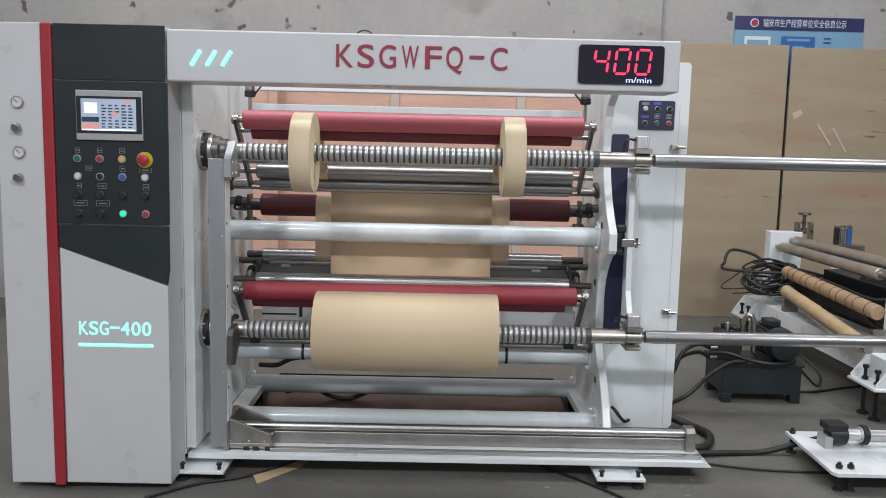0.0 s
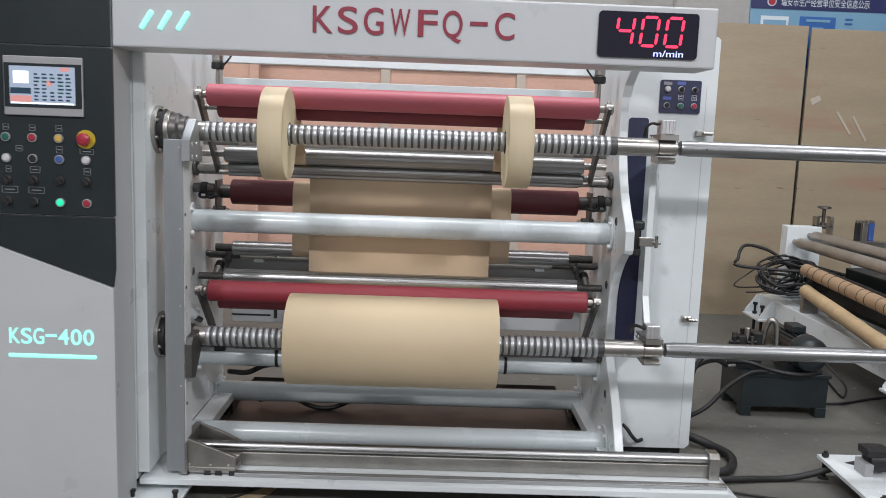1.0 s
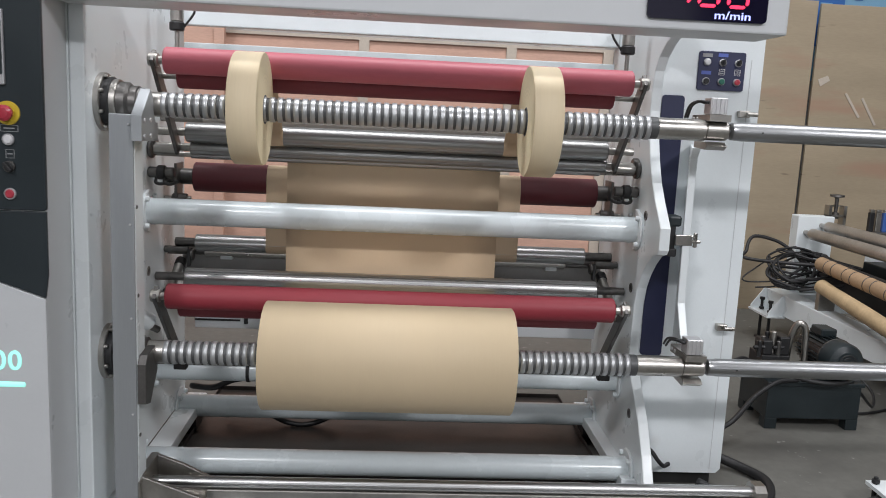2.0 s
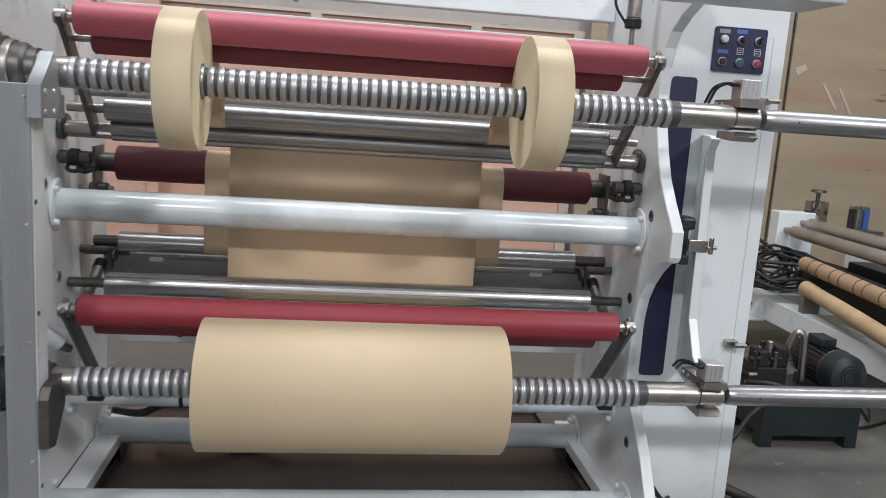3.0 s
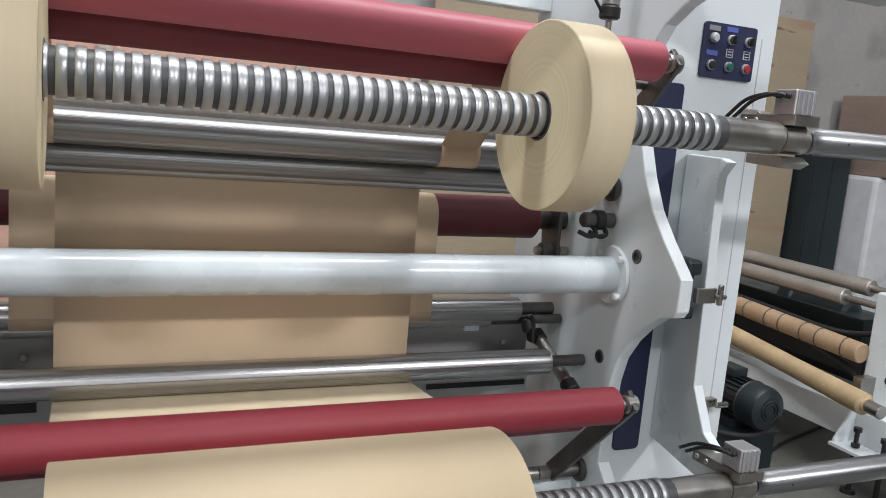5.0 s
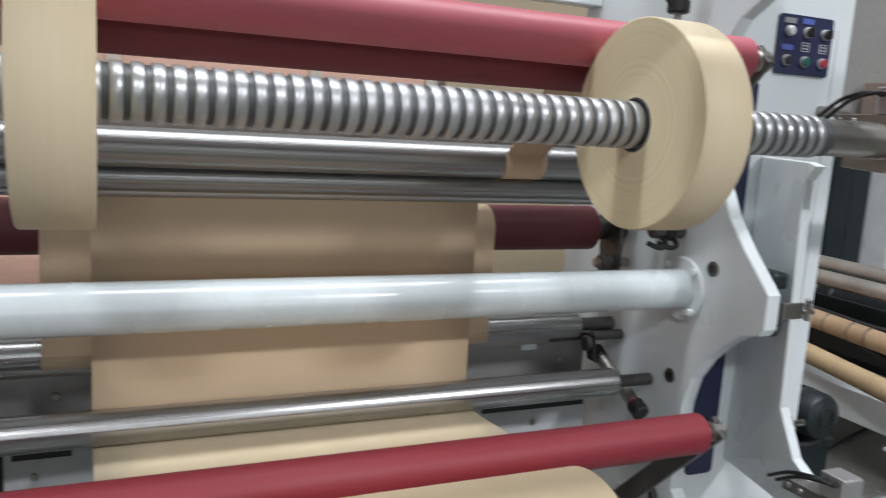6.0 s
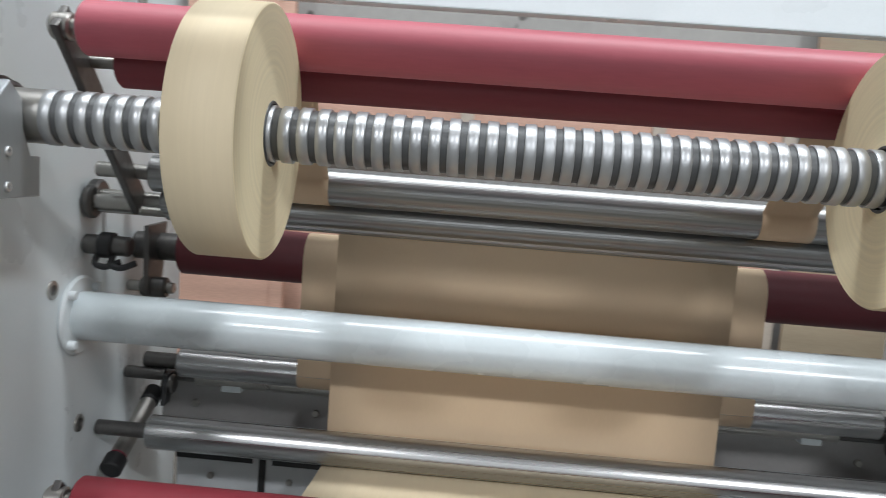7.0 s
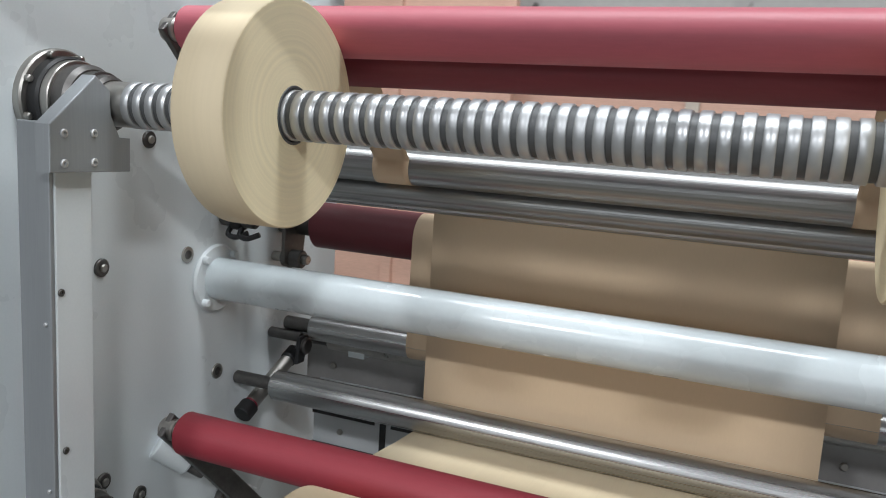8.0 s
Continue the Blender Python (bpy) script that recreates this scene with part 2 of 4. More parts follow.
def rounded(x0, x1, z0, z1, r, n=5):
    pts = []
    for cx, cz, a0 in ((x1 - r, z1 - r, 0), (x0 + r, z1 - r, 90), (x0 + r, z0 + r, 180), (x1 - r, z0 + r, 270)):
        for i in range(n + 1):
            a = radians(a0 + 90 * i / n)
            pts.append((cx + r * math.cos(a), cz + r * math.sin(a)))
    return pts


def smooth_line(points, n=8):
    """A soft curve through the points."""
    ps = [Vector(p) for p in points]
    ps = [ps[0] * 2 - ps[1]] + ps + [ps[-1] * 2 - ps[-2]]
    out = []
    for i in range(1, len(ps) - 2):
        p0, p1, p2, p3 = ps[i - 1:i + 3]
        for k in range(n):
            t = k / n
            out.append(0.5 * ((2 * p1) + (p2 - p0) * t + (2 * p0 - 5 * p1 + 4 * p2 - p3) * t * t + (3 * p1 - p0 - 3 * p2 + p3) * t ** 3))
    out.append(ps[-2])
    return out


def hose(points, r, segs=8, n=8):
    bm = bmesh.new()
    line = smooth_line(points, n)
    loops = []
    for i, p in enumerate(line):
        way = (line[min(i + 1, len(line) - 1)] - line[max(i - 1, 0)]).normalized()
        side = way.cross(Vector((0.13, 0.21, 0.97))).normalized()
        up = side.cross(way)
        loops.append([bm.verts.new(p + r * (side * math.cos(2 * math.pi * k / segs) + up * math.sin(2 * math.pi * k / segs))) for k in range(segs)])
    for a, b in zip(loops, loops[1:]):
        for k in range(segs):
            bm.faces.new((a[k], a[(k + 1) % segs], b[(k + 1) % segs], b[k])).smooth = True
    bm.faces.new(list(reversed(loops[0])))
    bm.faces.new(loops[-1])
    bmesh.ops.recalc_face_normals(bm, faces=bm.faces[:])
    return bm


def sheet(line, x0, x1, thick=0.0006, n=6):
    """A web of paper: the line of (y, z) carried from x0 to x1."""
    bm = bmesh.new()
    pts = [Vector((0, y, z)) for y, z in line]
    rows = []
    for off in (0.0, thick):
        for i, p in enumerate(pts):
            way = pts[min(i + 1, len(pts) - 1)] - pts[max(i - 1, 0)]
            nrm = Vector((0, -way.z, way.y)).normalized() * off
            rows.append([bm.verts.new((x0 + (x1 - x0) * k / n, p.y + nrm.y, p.z + nrm.z)) for k in range(n + 1)])
    m = len(pts)
    for base in (0, m):
        for i in range(m - 1):
            for k in range(n):
                bm.faces.new((rows[base + i][k], rows[base + i][k + 1], rows[base + i + 1][k + 1], rows[base + i + 1][k])).smooth = True
    for i in range(m - 1):
        for k in (0, n):
            bm.faces.new((rows[i][k], rows[i + 1][k], rows[m + i + 1][k], rows[m + i][k]))
    bmesh.ops.recalc_face_normals(bm, faces=bm.faces[:])
    return bm


def part(name, bm, mat, parent=None, label=""):
    me = bpy.data.meshes.new(name)
    bm.to_mesh(me)
    bm.free()
    me.materials.append(mat)
    ob = new(name, me)
    ob.parent = parent
    if label:
        ob["label"] = label
    return ob


def thing(name, label, category, at=(0, 0, 0), group="", kind=""):
    """An Empty at the thing's base; its parts are built in world places."""
    ob = new(name)
    ob.empty_display_size = 0.1
    return tagged(ob, label, category, group, kind)


def single(name, bm, mat, label, category, group="", kind=""):
    return tagged(part(name, bm, mat), label, category, group, kind)


def letters(name, text, x, y, z, height, width, mat, parent, depth=0.003, bold=0.006):
    """One character or word, standing upright and facing the front; z is its foot."""
    cu = bpy.data.curves.new(name, "FONT")
    cu.body, cu.size, cu.extrude, cu.align_x = text, height / 0.70, depth, "CENTER"
    cu.offset = height * bold
    ob = new(name, cu)
    bpy.context.view_layer.update()
    w = max(ob.dimensions.x, 1e-4)
    ob.data.materials.append(mat)
    ob.parent = parent
    ob.matrix_world = pose(x, y, z, 90, 0, 0) @ Matrix.Diagonal((width / w, 1, 1, 1))
    return ob

# ---- building ----
single("floor", box(-9, 11, -9, 8.0, FLOOR - 0.15, FLOOR), CONCRETE, "dusty grey concrete factory floor with dark stains", "floor", kind="structure")
single("wall_north", box(-9, 11, 7.05, 7.3, FLOOR, 6.0), PLASTER, "stained grey plaster factory wall with flaked patches", "wall", kind="structure")
# south, west and east walls are unseen, added to bounce the lamp light
single("wall_south", box(-9, 11, -9.2, -9, FLOOR, 6.0), PLASTER, "unseen plain grey plaster wall added for bounce light", "wall", kind="structure")
single("wall_west", box(-9.2, -9, -9, 7.3, FLOOR, 6.0), PLASTER, "unseen plain grey plaster wall added for bounce light", "wall", kind="structure")
single("wall_east", box(11, 11.2, -9, 7.3, FLOOR, 6.0), PLASTER, "unseen plain grey plaster wall added for bounce light", "wall", kind="structure")
# unseen frame added round the front fill lamp; the wall has no opening
win = thing("added_window", "unseen window frame added round the front fill lamp", "window", kind="structure")
for x0, x1, z0, z1 in ((-5.1, 5.1, 1.52, 1.60), (-5.1, 5.1, 4.20, 4.28), (-5.1, -5.02, 1.60, 4.20), (5.02, 5.1, 1.60, 4.20), (-1.70, -1.64, 1.60, 4.20), (1.64, 1.70, 1.60, 4.20)):
    part("window_frame", box(x0, x1, -9.0, -8.93, z0, z1), WHITE, win)
# unseen ceiling, added to send light back down
single("ceiling", box(-9.2, 11.2, -9.2, 7.3, 6.0, 6.2), CEILING, "unseen pale ceiling added for bounce light", "ceiling", kind="structure")

# ---- slitter frame ----
frame_thing = thing("slitting_machine", "white-painted slitting and rewinding machine frame on the concrete floor", "machine")
RX, LX = 0.835, -0.900

PLATE = [(4.35, 1.78), (3.30, 1.78), (3.32, 1.715), (3.46, 1.705), (3.61, 1.660), (3.69, 1.628), (3.75, 1.590), (3.785, 1.545), (3.798, 1.49), (3.798, 1.41), (3.782, 1.315),
         (3.752, 1.24), (3.71, 1.165), (3.658, 1.105), (3.598, 1.045), (3.580, 1.025), (3.580, 0.952), (3.592, 0.936), (3.64, 0.922), (3.69, 0.885), (3.735, 0.84),
         (3.772, 0.785), (3.79, 0.72), (3.798, 0.62), (3.798, 0.50), (3.742, 0.44), (3.69, 0.39), (3.63, 0.33), (3.565, 0.24), (3.525, 0.17), (3.50, 0.13), (4.35, 0.13)]
part("side_plate", prism_x(PLATE, RX, RX + 0.036, 0.004), WHITE, frame_thing, "thick white plate with a curved edge and a pointed ear")
part("side_plate", prism_x([(4.35, 1.78), (3.285, 1.78), (3.285, 0.13), (4.35, 0.13)], LX - 0.04, LX, 0.003), WHITE, frame_thing, "tall white plate with bolt holes")
beam = part("top_beam", box(-0.941, 0.970, 3.118, 3.305, 1.608, 1.797, 0.006), GREY, frame_thing, "pale grey box beam across the top with dark red lettering")
for i, ch in enumerate("KSGWFQ-C"):
    letters("letter", ch, -0.285 + 0.0826 * i, 3.1165, 1.675 if ch != "-" else 1.694, 0.083, 0.062 if ch != "-" else 0.055, DARKRED, beam)
for i in range(3):
    bm = bmesh.new()
    add_rod(bm, (-0.850 + 0.057 * i, 3.1175, 1.664), (-0.814 + 0.057 * i, 3.1175, 1.722), 0.0085, 0.004, 16)
    part("light_slash", bm, MINT, beam, "glowing mint-white slanted bar")
part("display_window", prism_y(rounded(0.589, 0.907, 1.634, 1.776, 0.012), 3.110, 3.119), LEDFACE, beam, "glossy black display window")


def seven(digit, x, z, w, h, parent):
    on = {"4": "bcfg", "0": "abcdef"}[digit]
    t, lean = 0.0085, 0.10
    def seg(x0, z0, x1, z1):
        bm = bmesh.new()
        d = Vector((x1 - x0, z1 - z0)).normalized()
        n = Vector((-d.y, d.x)) * t / 2
        a, b = Vector((x0, z0)) + d * 0.004, Vector((x1, z1)) - d * 0.004
        pts = [a, a + d * t / 2 + n, b - d * t / 2 + n, b, b - d * t / 2 - n, a + d * t / 2 - n]
        pr = [(x + p.x + (p.y - h / 2) * lean, z + p.y) for p in pts]
        part("digit_segment", prism_y(pr, 3.1075, 3.1115), LEDRED, parent)
    for key, (x0, z0, x1, z1) in {"a": (0, h, w, h), "b": (w, h / 2, w, h), "c": (w, 0, w, h / 2), "d": (0, 0, w, 0), "e": (0, 0, 0, h / 2), "f": (0, h / 2, 0, h), "g": (0, h / 2, w, h / 2)}.items():
        if key in on:
            seg(x0, z0, x1, z1)


for i, ch in enumerate("400"):
    seven(ch, 0.648 + 0.078 * i, 1.672, 0.050, 0.088, beam)
letters("unit_text", "m/min", 0.815, 3.109, 1.640, 0.020, 0.095, LEDBLUE, beam, 0.001)

TIES = [(3.835, 0.985, 0.046), (4.25, 0.126, 0.046), (3.70, 0.131, 0.044), (3.93, 0.388, 0.042)]
for y, z, r in TIES:
    bar = part("tie_bar", rod((LX, y, z), (RX, y, z), r, 0.001, 48), TIE, frame_thing, "glossy white round tie bar")
    for s, xx in ((1, LX), (-1, RX)):
        part("flange", rod((xx, y, z), (xx + s * 0.010, y, z), r + 0.030, 0.005), WHITE, bar)
        for a in (45, 135, 225, 315):
            yy, zz = y + (r + 0.020) * math.cos(radians(a)), z + (r + 0.020) * math.sin(radians(a))
            part("bolt", rod((xx + s * 0.008, yy, zz), (xx + s * 0.023, yy, zz), 0.009, 0.002, 12), WHITE, bar)
for xx, s in ((LX, 1), (RX, -1)):
    for y, z in ((3.745, 1.048), (3.846, 0.769), (3.74, 0.326)):
        part("hole_collar", ring_solid((xx - s * 0.004, y, z), (xx + s * 0.003, y, z), 0.010, 0.0175, 24), STEEL if s > 0 else DARKSTEEL, frame_thing)
        part("hole_plug", rod((xx - s * 0.006, y, z), (xx + s * 0.001, y, z), 0.0105, 0.001, 16), DARKSTEEL if s > 0 else BLACK, frame_thing)

# right-hand column cabinet
col = thing("side_column", "white sheet-metal side cabinet with a small control plate", "cabinet")
part("body", prism_y([(0.871, 0.075), (1.205, 0.075), (1.222, 0.092), (1.222, 1.785), (1.210, 1.797), (0.871, 1.797)], 3.802, 4.40), WHITE, col)
part("plinth", box(0.885, 1.195, 3.83, 4.38, FLOOR, 0.076), BLACK, col)
part("trim_strip", box(1.178, 1.1805, 3.8005, 3.803, 0.09, 1.60), GREY, col)
# flat dark panel in place of an opening; its dimness is the colour
part("slot_cover", prism_y(rounded(0.873, 0.953, 0.53, 1.467, 0.012), 3.797, 3.803), NAVY, col, "dark navy panel standing for the dim slot opening")
for z in (1.413, 0.645):
    bm = box(1.145, 1.185, 3.780, 3.803, z - 0.012, z + 0.012, 0.003)
    add_rod(bm, (1.165, 3.765, z), (1.205, 3.765, z), 0.008, 0.002, 12)
    part("latch", bm, STEEL, col, "small chrome door latch")
plate = part("control_plate", prism_y(rounded(0.990, 1.155, 1.490, 1.622, 0.008), 3.794, 3.803, 0.001), NAVY, col, "small navy control plate")
for i, (x, z, mat) in enumerate(((1.018, 1.585, WHITEBTN), (1.073, 1.585, BLACK), (1.128, 1.585, BLACK), (1.018, 1.520, BLACK), (1.073, 1.520, GREENBTN), (1.128, 1.520, REDBTN))):
    part("button_ring", ring_solid((x, 3.794, z), (x, 3.786, z), 0.0095, 0.0125, 24), SILVER, plate)
    part("button", rod((x, 3.794, z), (x, 3.781, z), 0.010, 0.002, 20), mat, plate)
    if mat is BLACK and z > 1.55:
        part("selector_grip", box(x - 0.003, x + 0.003, 3.770, 3.782, z - 0.010, z + 0.010, 0.001), BLACK, plate)
for x, z, mat in ((1.018, 1.608, LINEGREY), (1.073, 1.610, TAGBLUE), (1.018, 1.549, TAGBLUE)):
    part("tag_plate", box(x - 0.017, x + 0.017, 3.792, 3.7945, z - 0.006, z + 0.006), mat, plate)
for x in (1.073, 1.128):
    for x0, x1, z0, z1 in ((-0.009, 0.009, 0.009, 0.0102), (-0.009, 0.009, -0.0102, -0.009), (-0.0102, -0.009, -0.0102, 0.0102), (0.009, 0.0102, -0.0102, 0.0102), (-0.006, 0.006, 0.0025, 0.0045), (-0.006, 0.006, -0.0045, -0.0025)):
        part("print_bar", box(x + x0, x + x1, 3.792, 3.7945, 1.553 + z0, 1.553 + z1), WHITEBTN, plate)

# swing bracket for the shaft ends
LIP = [(3.80, 1.300), (3.60, 1.300), (3.575, 1.293), (3.60, 1.262), (3.605, 1.22), (3.592, 0.985), (3.585, 0.775), (3.535, 0.680), (3.470, 0.640), (3.470, 0.560), (3.80, 0.560)]
arm = thing("shaft_support", "white swing plate with steel chucks that hold the rewind shafts", "bracket")
bm = prism_x(LIP, 0.918, 0.944, 0.003)
for v in bm.verts:
    v.co.x += max(0.0, v.co.y - 3.60) * 0.36
part("swing_plate", bm, WHITE, arm)
for dz in (0.0, -0.747):
    part("arm_plate", prism_x([(3.525, 1.398 + dz), (3.378, 1.400 + dz), (3.378, 1.380 + dz), (3.525, 1.372 + dz)], 0.886, 0.952, 0.001), STEEL, arm, "dark steel arm plate")
    for y in (3.48, 3.51):
        part("screw", ring_solid((0.887, y, 1.386 + dz), (0.883, y, 1.386 + dz), 0.002, 0.006, 14), ALUBLOCK, arm)
    part("lower_jaw", prism_x([(3.495, 1.318 + dz), (3.405, 1.318 + dz), (3.385, 1.306 + dz), (3.405, 1.294 + dz), (3.495, 1.298 + dz)], 0.888, 0.950, 0.001), STEEL, arm)
    cyl = part("air_cylinder", box(0.888, 0.940, 3.385, 3.440, 1.400 + dz, 1.450 + dz, 0.003), ALUBLOCK, arm, "ribbed aluminium air cylinder")
    for k in range(4):
        part("rib", box(0.891 + 0.0128 * k, 0.898 + 0.0128 * k, 3.381, 3.387, 1.402 + dz, 1.448 + dz, 0.001), ALUBLOCK, cyl)
    for dy in (0.0, 0.022):
        part("elbow", rod((0.888, 3.402 + dy, 1.436 + dz), (0.877, 3.402 + dy, 1.436 + dz), 0.0055, 0.001, 12), BLACK, cyl)
        part("air_hose", hose([(0.878, 3.402 + dy, 1.436 + dz), (0.866, 3.42 + dy, 1.438 + dz), (0.862, 3.47 + dy, 1.425 + dz), (0.872, 3.53 + dy, 1.390 + dz)], 0.004), BLACK, arm)
part("lock_strip", box(0.874, 0.899, 3.612, 3.640, 0.945, 1.035, 0.003), BLACK, arm, "black strip behind the ear")
part("lock_head", box(0.874, 0.916, 3.606, 3.668, 1.030, 1.066, 0.008), TANK, arm, "dark green valve head")
part("lock_foot", box(0.876, 0.906, 3.606, 3.650, 0.928, 0.956, 0.005), BLACK, arm)
bm = box(0.893, 0.950, 3.588, 3.602, 0.970, 1.005, 0.002)
add_rod(bm, (0.957, 3.585, 0.966), (0.957, 3.585, 1.014), 0.007, 0.002, 12)
add_rod(bm, (0.945, 3.585, 0.985), (0.975, 3.585, 0.985), 0.006, 0.002, 12)
part("catch", bm, STEEL, arm, "chrome toggle catch")

# ---- control cabinet ----
cab = thing("control_cabinet", "grey sheet-metal control cabinet with dark panel and red trim", "cabinet")
CX0, CX1, CY = -1.565, -0.943, 3.104
part("body", box(CX0, CX1 - 0.002, CY + 0.006, 3.285, 0.048, 1.806, 0.004), GREY, cab)
part("rear_housing", box(CX0 + 0.05, LX - 0.042, 3.287, 4.30, 0.10, 1.80, 0.004), WHITE, cab)
part("front_skin", box(CX0, -1.397, CY - 0.002, CY + 0.004, 0.046, 1.806, 0.002), GREY, cab)
part("trim_strip", box(-1.395, -1.354, CY - 0.012, CY + 0.006, 0.040, 1.806, 0.005), REDPAINT, cab, "dark red vertical trim strip")
door = part("door", prism_y([(-1.350, 0.050), (-0.945, 0.050), (-0.945, 0.836), (-1.350, 0.976)], CY - 0.002, CY + 0.006, 0.0015), GREY, cab, "grey lower door with glowing model lettering")
for i, ch in enumerate("KSG-400"):
    letters("letter", ch, -1.272 + 0.0405 * i, CY - 0.0025, 0.643 if ch != "-" else 0.655, 0.052, 0.034 if ch != "-" else 0.036, MINT, door, 0.001, 0.012)
bm = bmesh.new()
add_rod(bm, (-1.293, CY + 0.004, 0.602), (-1.003, CY + 0.004, 0.602), 0.0095, 0.004, 16)
part("light_bar", bm, MINT, door, "glowing mint light bar")
part("wedge_panel", prism_y([(-1.352, 0.980), (-0.944, 0.840), (-0.936, 0.90), (-0.936, 1.066), (-1.352, 1.066)], CY - 0.004, CY + 0.006, 0.002), DARK, cab, "dark slanted lower panel")
part("head_panel", box(-1.352, -0.941, CY - 0.002, CY + 0.006, 1.604, 1.806, 0.002), DARK, cab, "dark header panel")
pan = part("control_panel", prism_y(rounded(-1.352, -0.934, 1.070, 1.600, 0.006), CY - 0.008, CY + 0.006, 0.002), DARK, cab, "charcoal panel with push buttons and a touch screen")
PY = CY - 0.008
scr = part("touch_screen", box(-1.268, -1.022, PY - 0.010, PY + 0.001, 1.383, 1.566, 0.003), SILVER, pan, "grey touch screen with a lit display")
scr_parts = [("screen_bezel", -1.265, -1.025, 1.408, 1.544, DARK, 0.0108), ("screen_glass", -1.248, -1.045, 1.418, 1.535, SCREEN, 0.0116)]
for n, x0, x1, z0, z1, mat, d in scr_parts:
    part(n, box(x0, x1, PY - d, PY - 0.009, z0, z1), mat, pan)
random.seed(3)
for n, x0, x1, z0, z1, mat in (("screen_field", -1.236, -1.188, 1.482, 1.520, SCRWHITE), ("screen_field", -1.246, -1.182, 1.424, 1.444, SCRRED), ("screen_field", -1.246, -1.182, 1.450, 1.468, SCRDARK),
                               ("screen_field", -1.244, -1.050, 1.419, 1.424, SCRWHITE), ("screen_field", -1.090, -1.062, 1.522, 1.533, SCRRED), ("screen_field", -1.132, -1.116, 1.475, 1.492, SCRRED)):
    part(n, box(x0, x1, PY - 0.0122, PY - 0.0114, z0, z1), mat, pan)
for r in range(8):
    for c in range(5):
        x = -1.172 + 0.0245 * c
        if c == 2 and r in (3, 4):
            continue
        part("screen_row", box(x, x + random.uniform(0.010, 0.019), PY - 0.0122, PY - 0.0114, 1.430 + 0.0112 * r, 1.435 + 0.0112 * r), random.choice((SCRDARK, SCRDARK, GREENBTN, SCRDARK)), pan)

ROWS_Z = (1.314, 1.248, 1.180, 1.111)
COLS_X = (-1.270, -1.187, -1.104, -1.020)
KINDS = (("green", "red", "yellow", "stop"), ("white", "black", "blue", "white"), ("turn", "turn", "turn", "turn"), ("turn", "turn", "lit", "red"))
COLOUR = {"green": GREENBTN, "red": REDBTN, "yellow": YELBTN, "white": WHITEBTN, "black": BLACK, "blue": BLUEBTN, "lit": GREENLIT}
for z, kinds in zip(ROWS_Z, KINDS):
    for x, kind in zip(COLS_X, kinds):
        if kind == "stop":
            part("stop_ring", rod((x, PY + 0.001, z), (x, PY - 0.003, z), 0.030, 0.001, 32), YELLOW, pan, "yellow emergency stop ring")
            part("stop_button", lathe((x, PY - 0.002, z), (x, PY - 0.032, z), [(0, 0.012), (0.014, 0.012), (0.015, 0.020), (0.024, 0.020), (0.029, 0.013), (0.030, 0.004)], 32), REDBTN, pan, "red mushroom stop button")
            continue
        part("button_ring", ring_solid((x, PY, z), (x, PY - 0.007, z), 0.0115, 0.0148, 24), SILVER if kind != "turn" else DARKSTEEL, pan)
        if kind == "turn":
            part("selector", rod((x, PY, z), (x, PY - 0.010, z), 0.0115, 0.002, 20), BLACK, pan)
            g = part("selector_grip", box(-0.004, 0.004, -0.012, 0.0, -0.0135, 0.0135, 0.0015), BLACK, pan)
            g.matrix_world = pose(x, PY - 0.009, z, 0, -40, 0)
        else:
            part("button", rod((x, PY, z), (x, PY - 0.011, z), 0.0115, 0.003, 20), COLOUR[kind], pan)


def tag_frame(x, z, w, h):
    for a in (box(x - w / 2, x + w / 2, PY - 0.0012, PY + 0.001, z + h / 2 - 0.0012, z + h / 2), box(x - w / 2, x + w / 2, PY - 0.0012, PY + 0.001, z - h / 2, z - h / 2 + 0.0012),
              box(x - w / 2, x - w / 2 + 0.0012, PY - 0.0012, PY + 0.001, z - h / 2, z + h / 2), box(x + w / 2 - 0.0012, x + w / 2, PY - 0.0012, PY + 0.001, z - h / 2, z + h / 2),
              box(x - w * 0.3, x + w * 0.3, PY - 0.0012, PY + 0.001, z - 0.0015, z + 0.0015)):
        part("print_bar", a, LINEGREY, pan)


for x, z, w, h in ((-1.270, 1.345, 0.018, 0.019), (-1.187, 1.345, 0.018, 0.019), (-1.104, 1.345, 0.020, 0.021), (-1.230, 1.279, 0.022, 0.018), (-1.104, 1.279, 0.020, 0.022), (-1.018, 1.276, 0.044, 0.017),
                   (-1.266, 1.213, 0.016, 0.020), (-1.182, 1.213, 0.032, 0.020), (-1.018, 1.212, 0.022, 0.022), (-1.264, 1.148, 0.050, 0.021), (-1.180, 1.148, 0.050, 0.021)):
    tag_frame(x, z, w, h)
for z in (1.518, 1.333):
    g = part("gauge", ring_solid((-1.487, CY, z), (-1.487, CY - 0.014, z), 0.019, 0.0225, 32), SILVER, cab, "small round pressure gauge")
    part("gauge_face", rod((-1.487, CY, z), (-1.487, CY - 0.010, z), 0.0195, 0.001, 32), WHITEBTN, g)
    needle = part("needle", box(-0.001, 0.001, -0.0015, 0.0, -0.004, 0.014), BLACK, g)
    needle.matrix_world = pose(-1.487, CY - 0.0105, z, 0, -50, 0)
for z in (1.423, 1.238):
    part("regulator_knob", lathe((-1.491, CY, z), (-1.491, CY - 0.03, z), [(0, 0.010), (0.006, 0.010), (0.007, 0.0165), (0.026, 0.0155), (0.03, 0.012)], 24), STEEL, cab, "knurled steel regulator knob")
for x0 in (-1.50, -1.05):
    part("foot_block", box(x0, x0 + 0.08, 3.16, 3.24, FLOOR, 0.05), BLACK, cab)

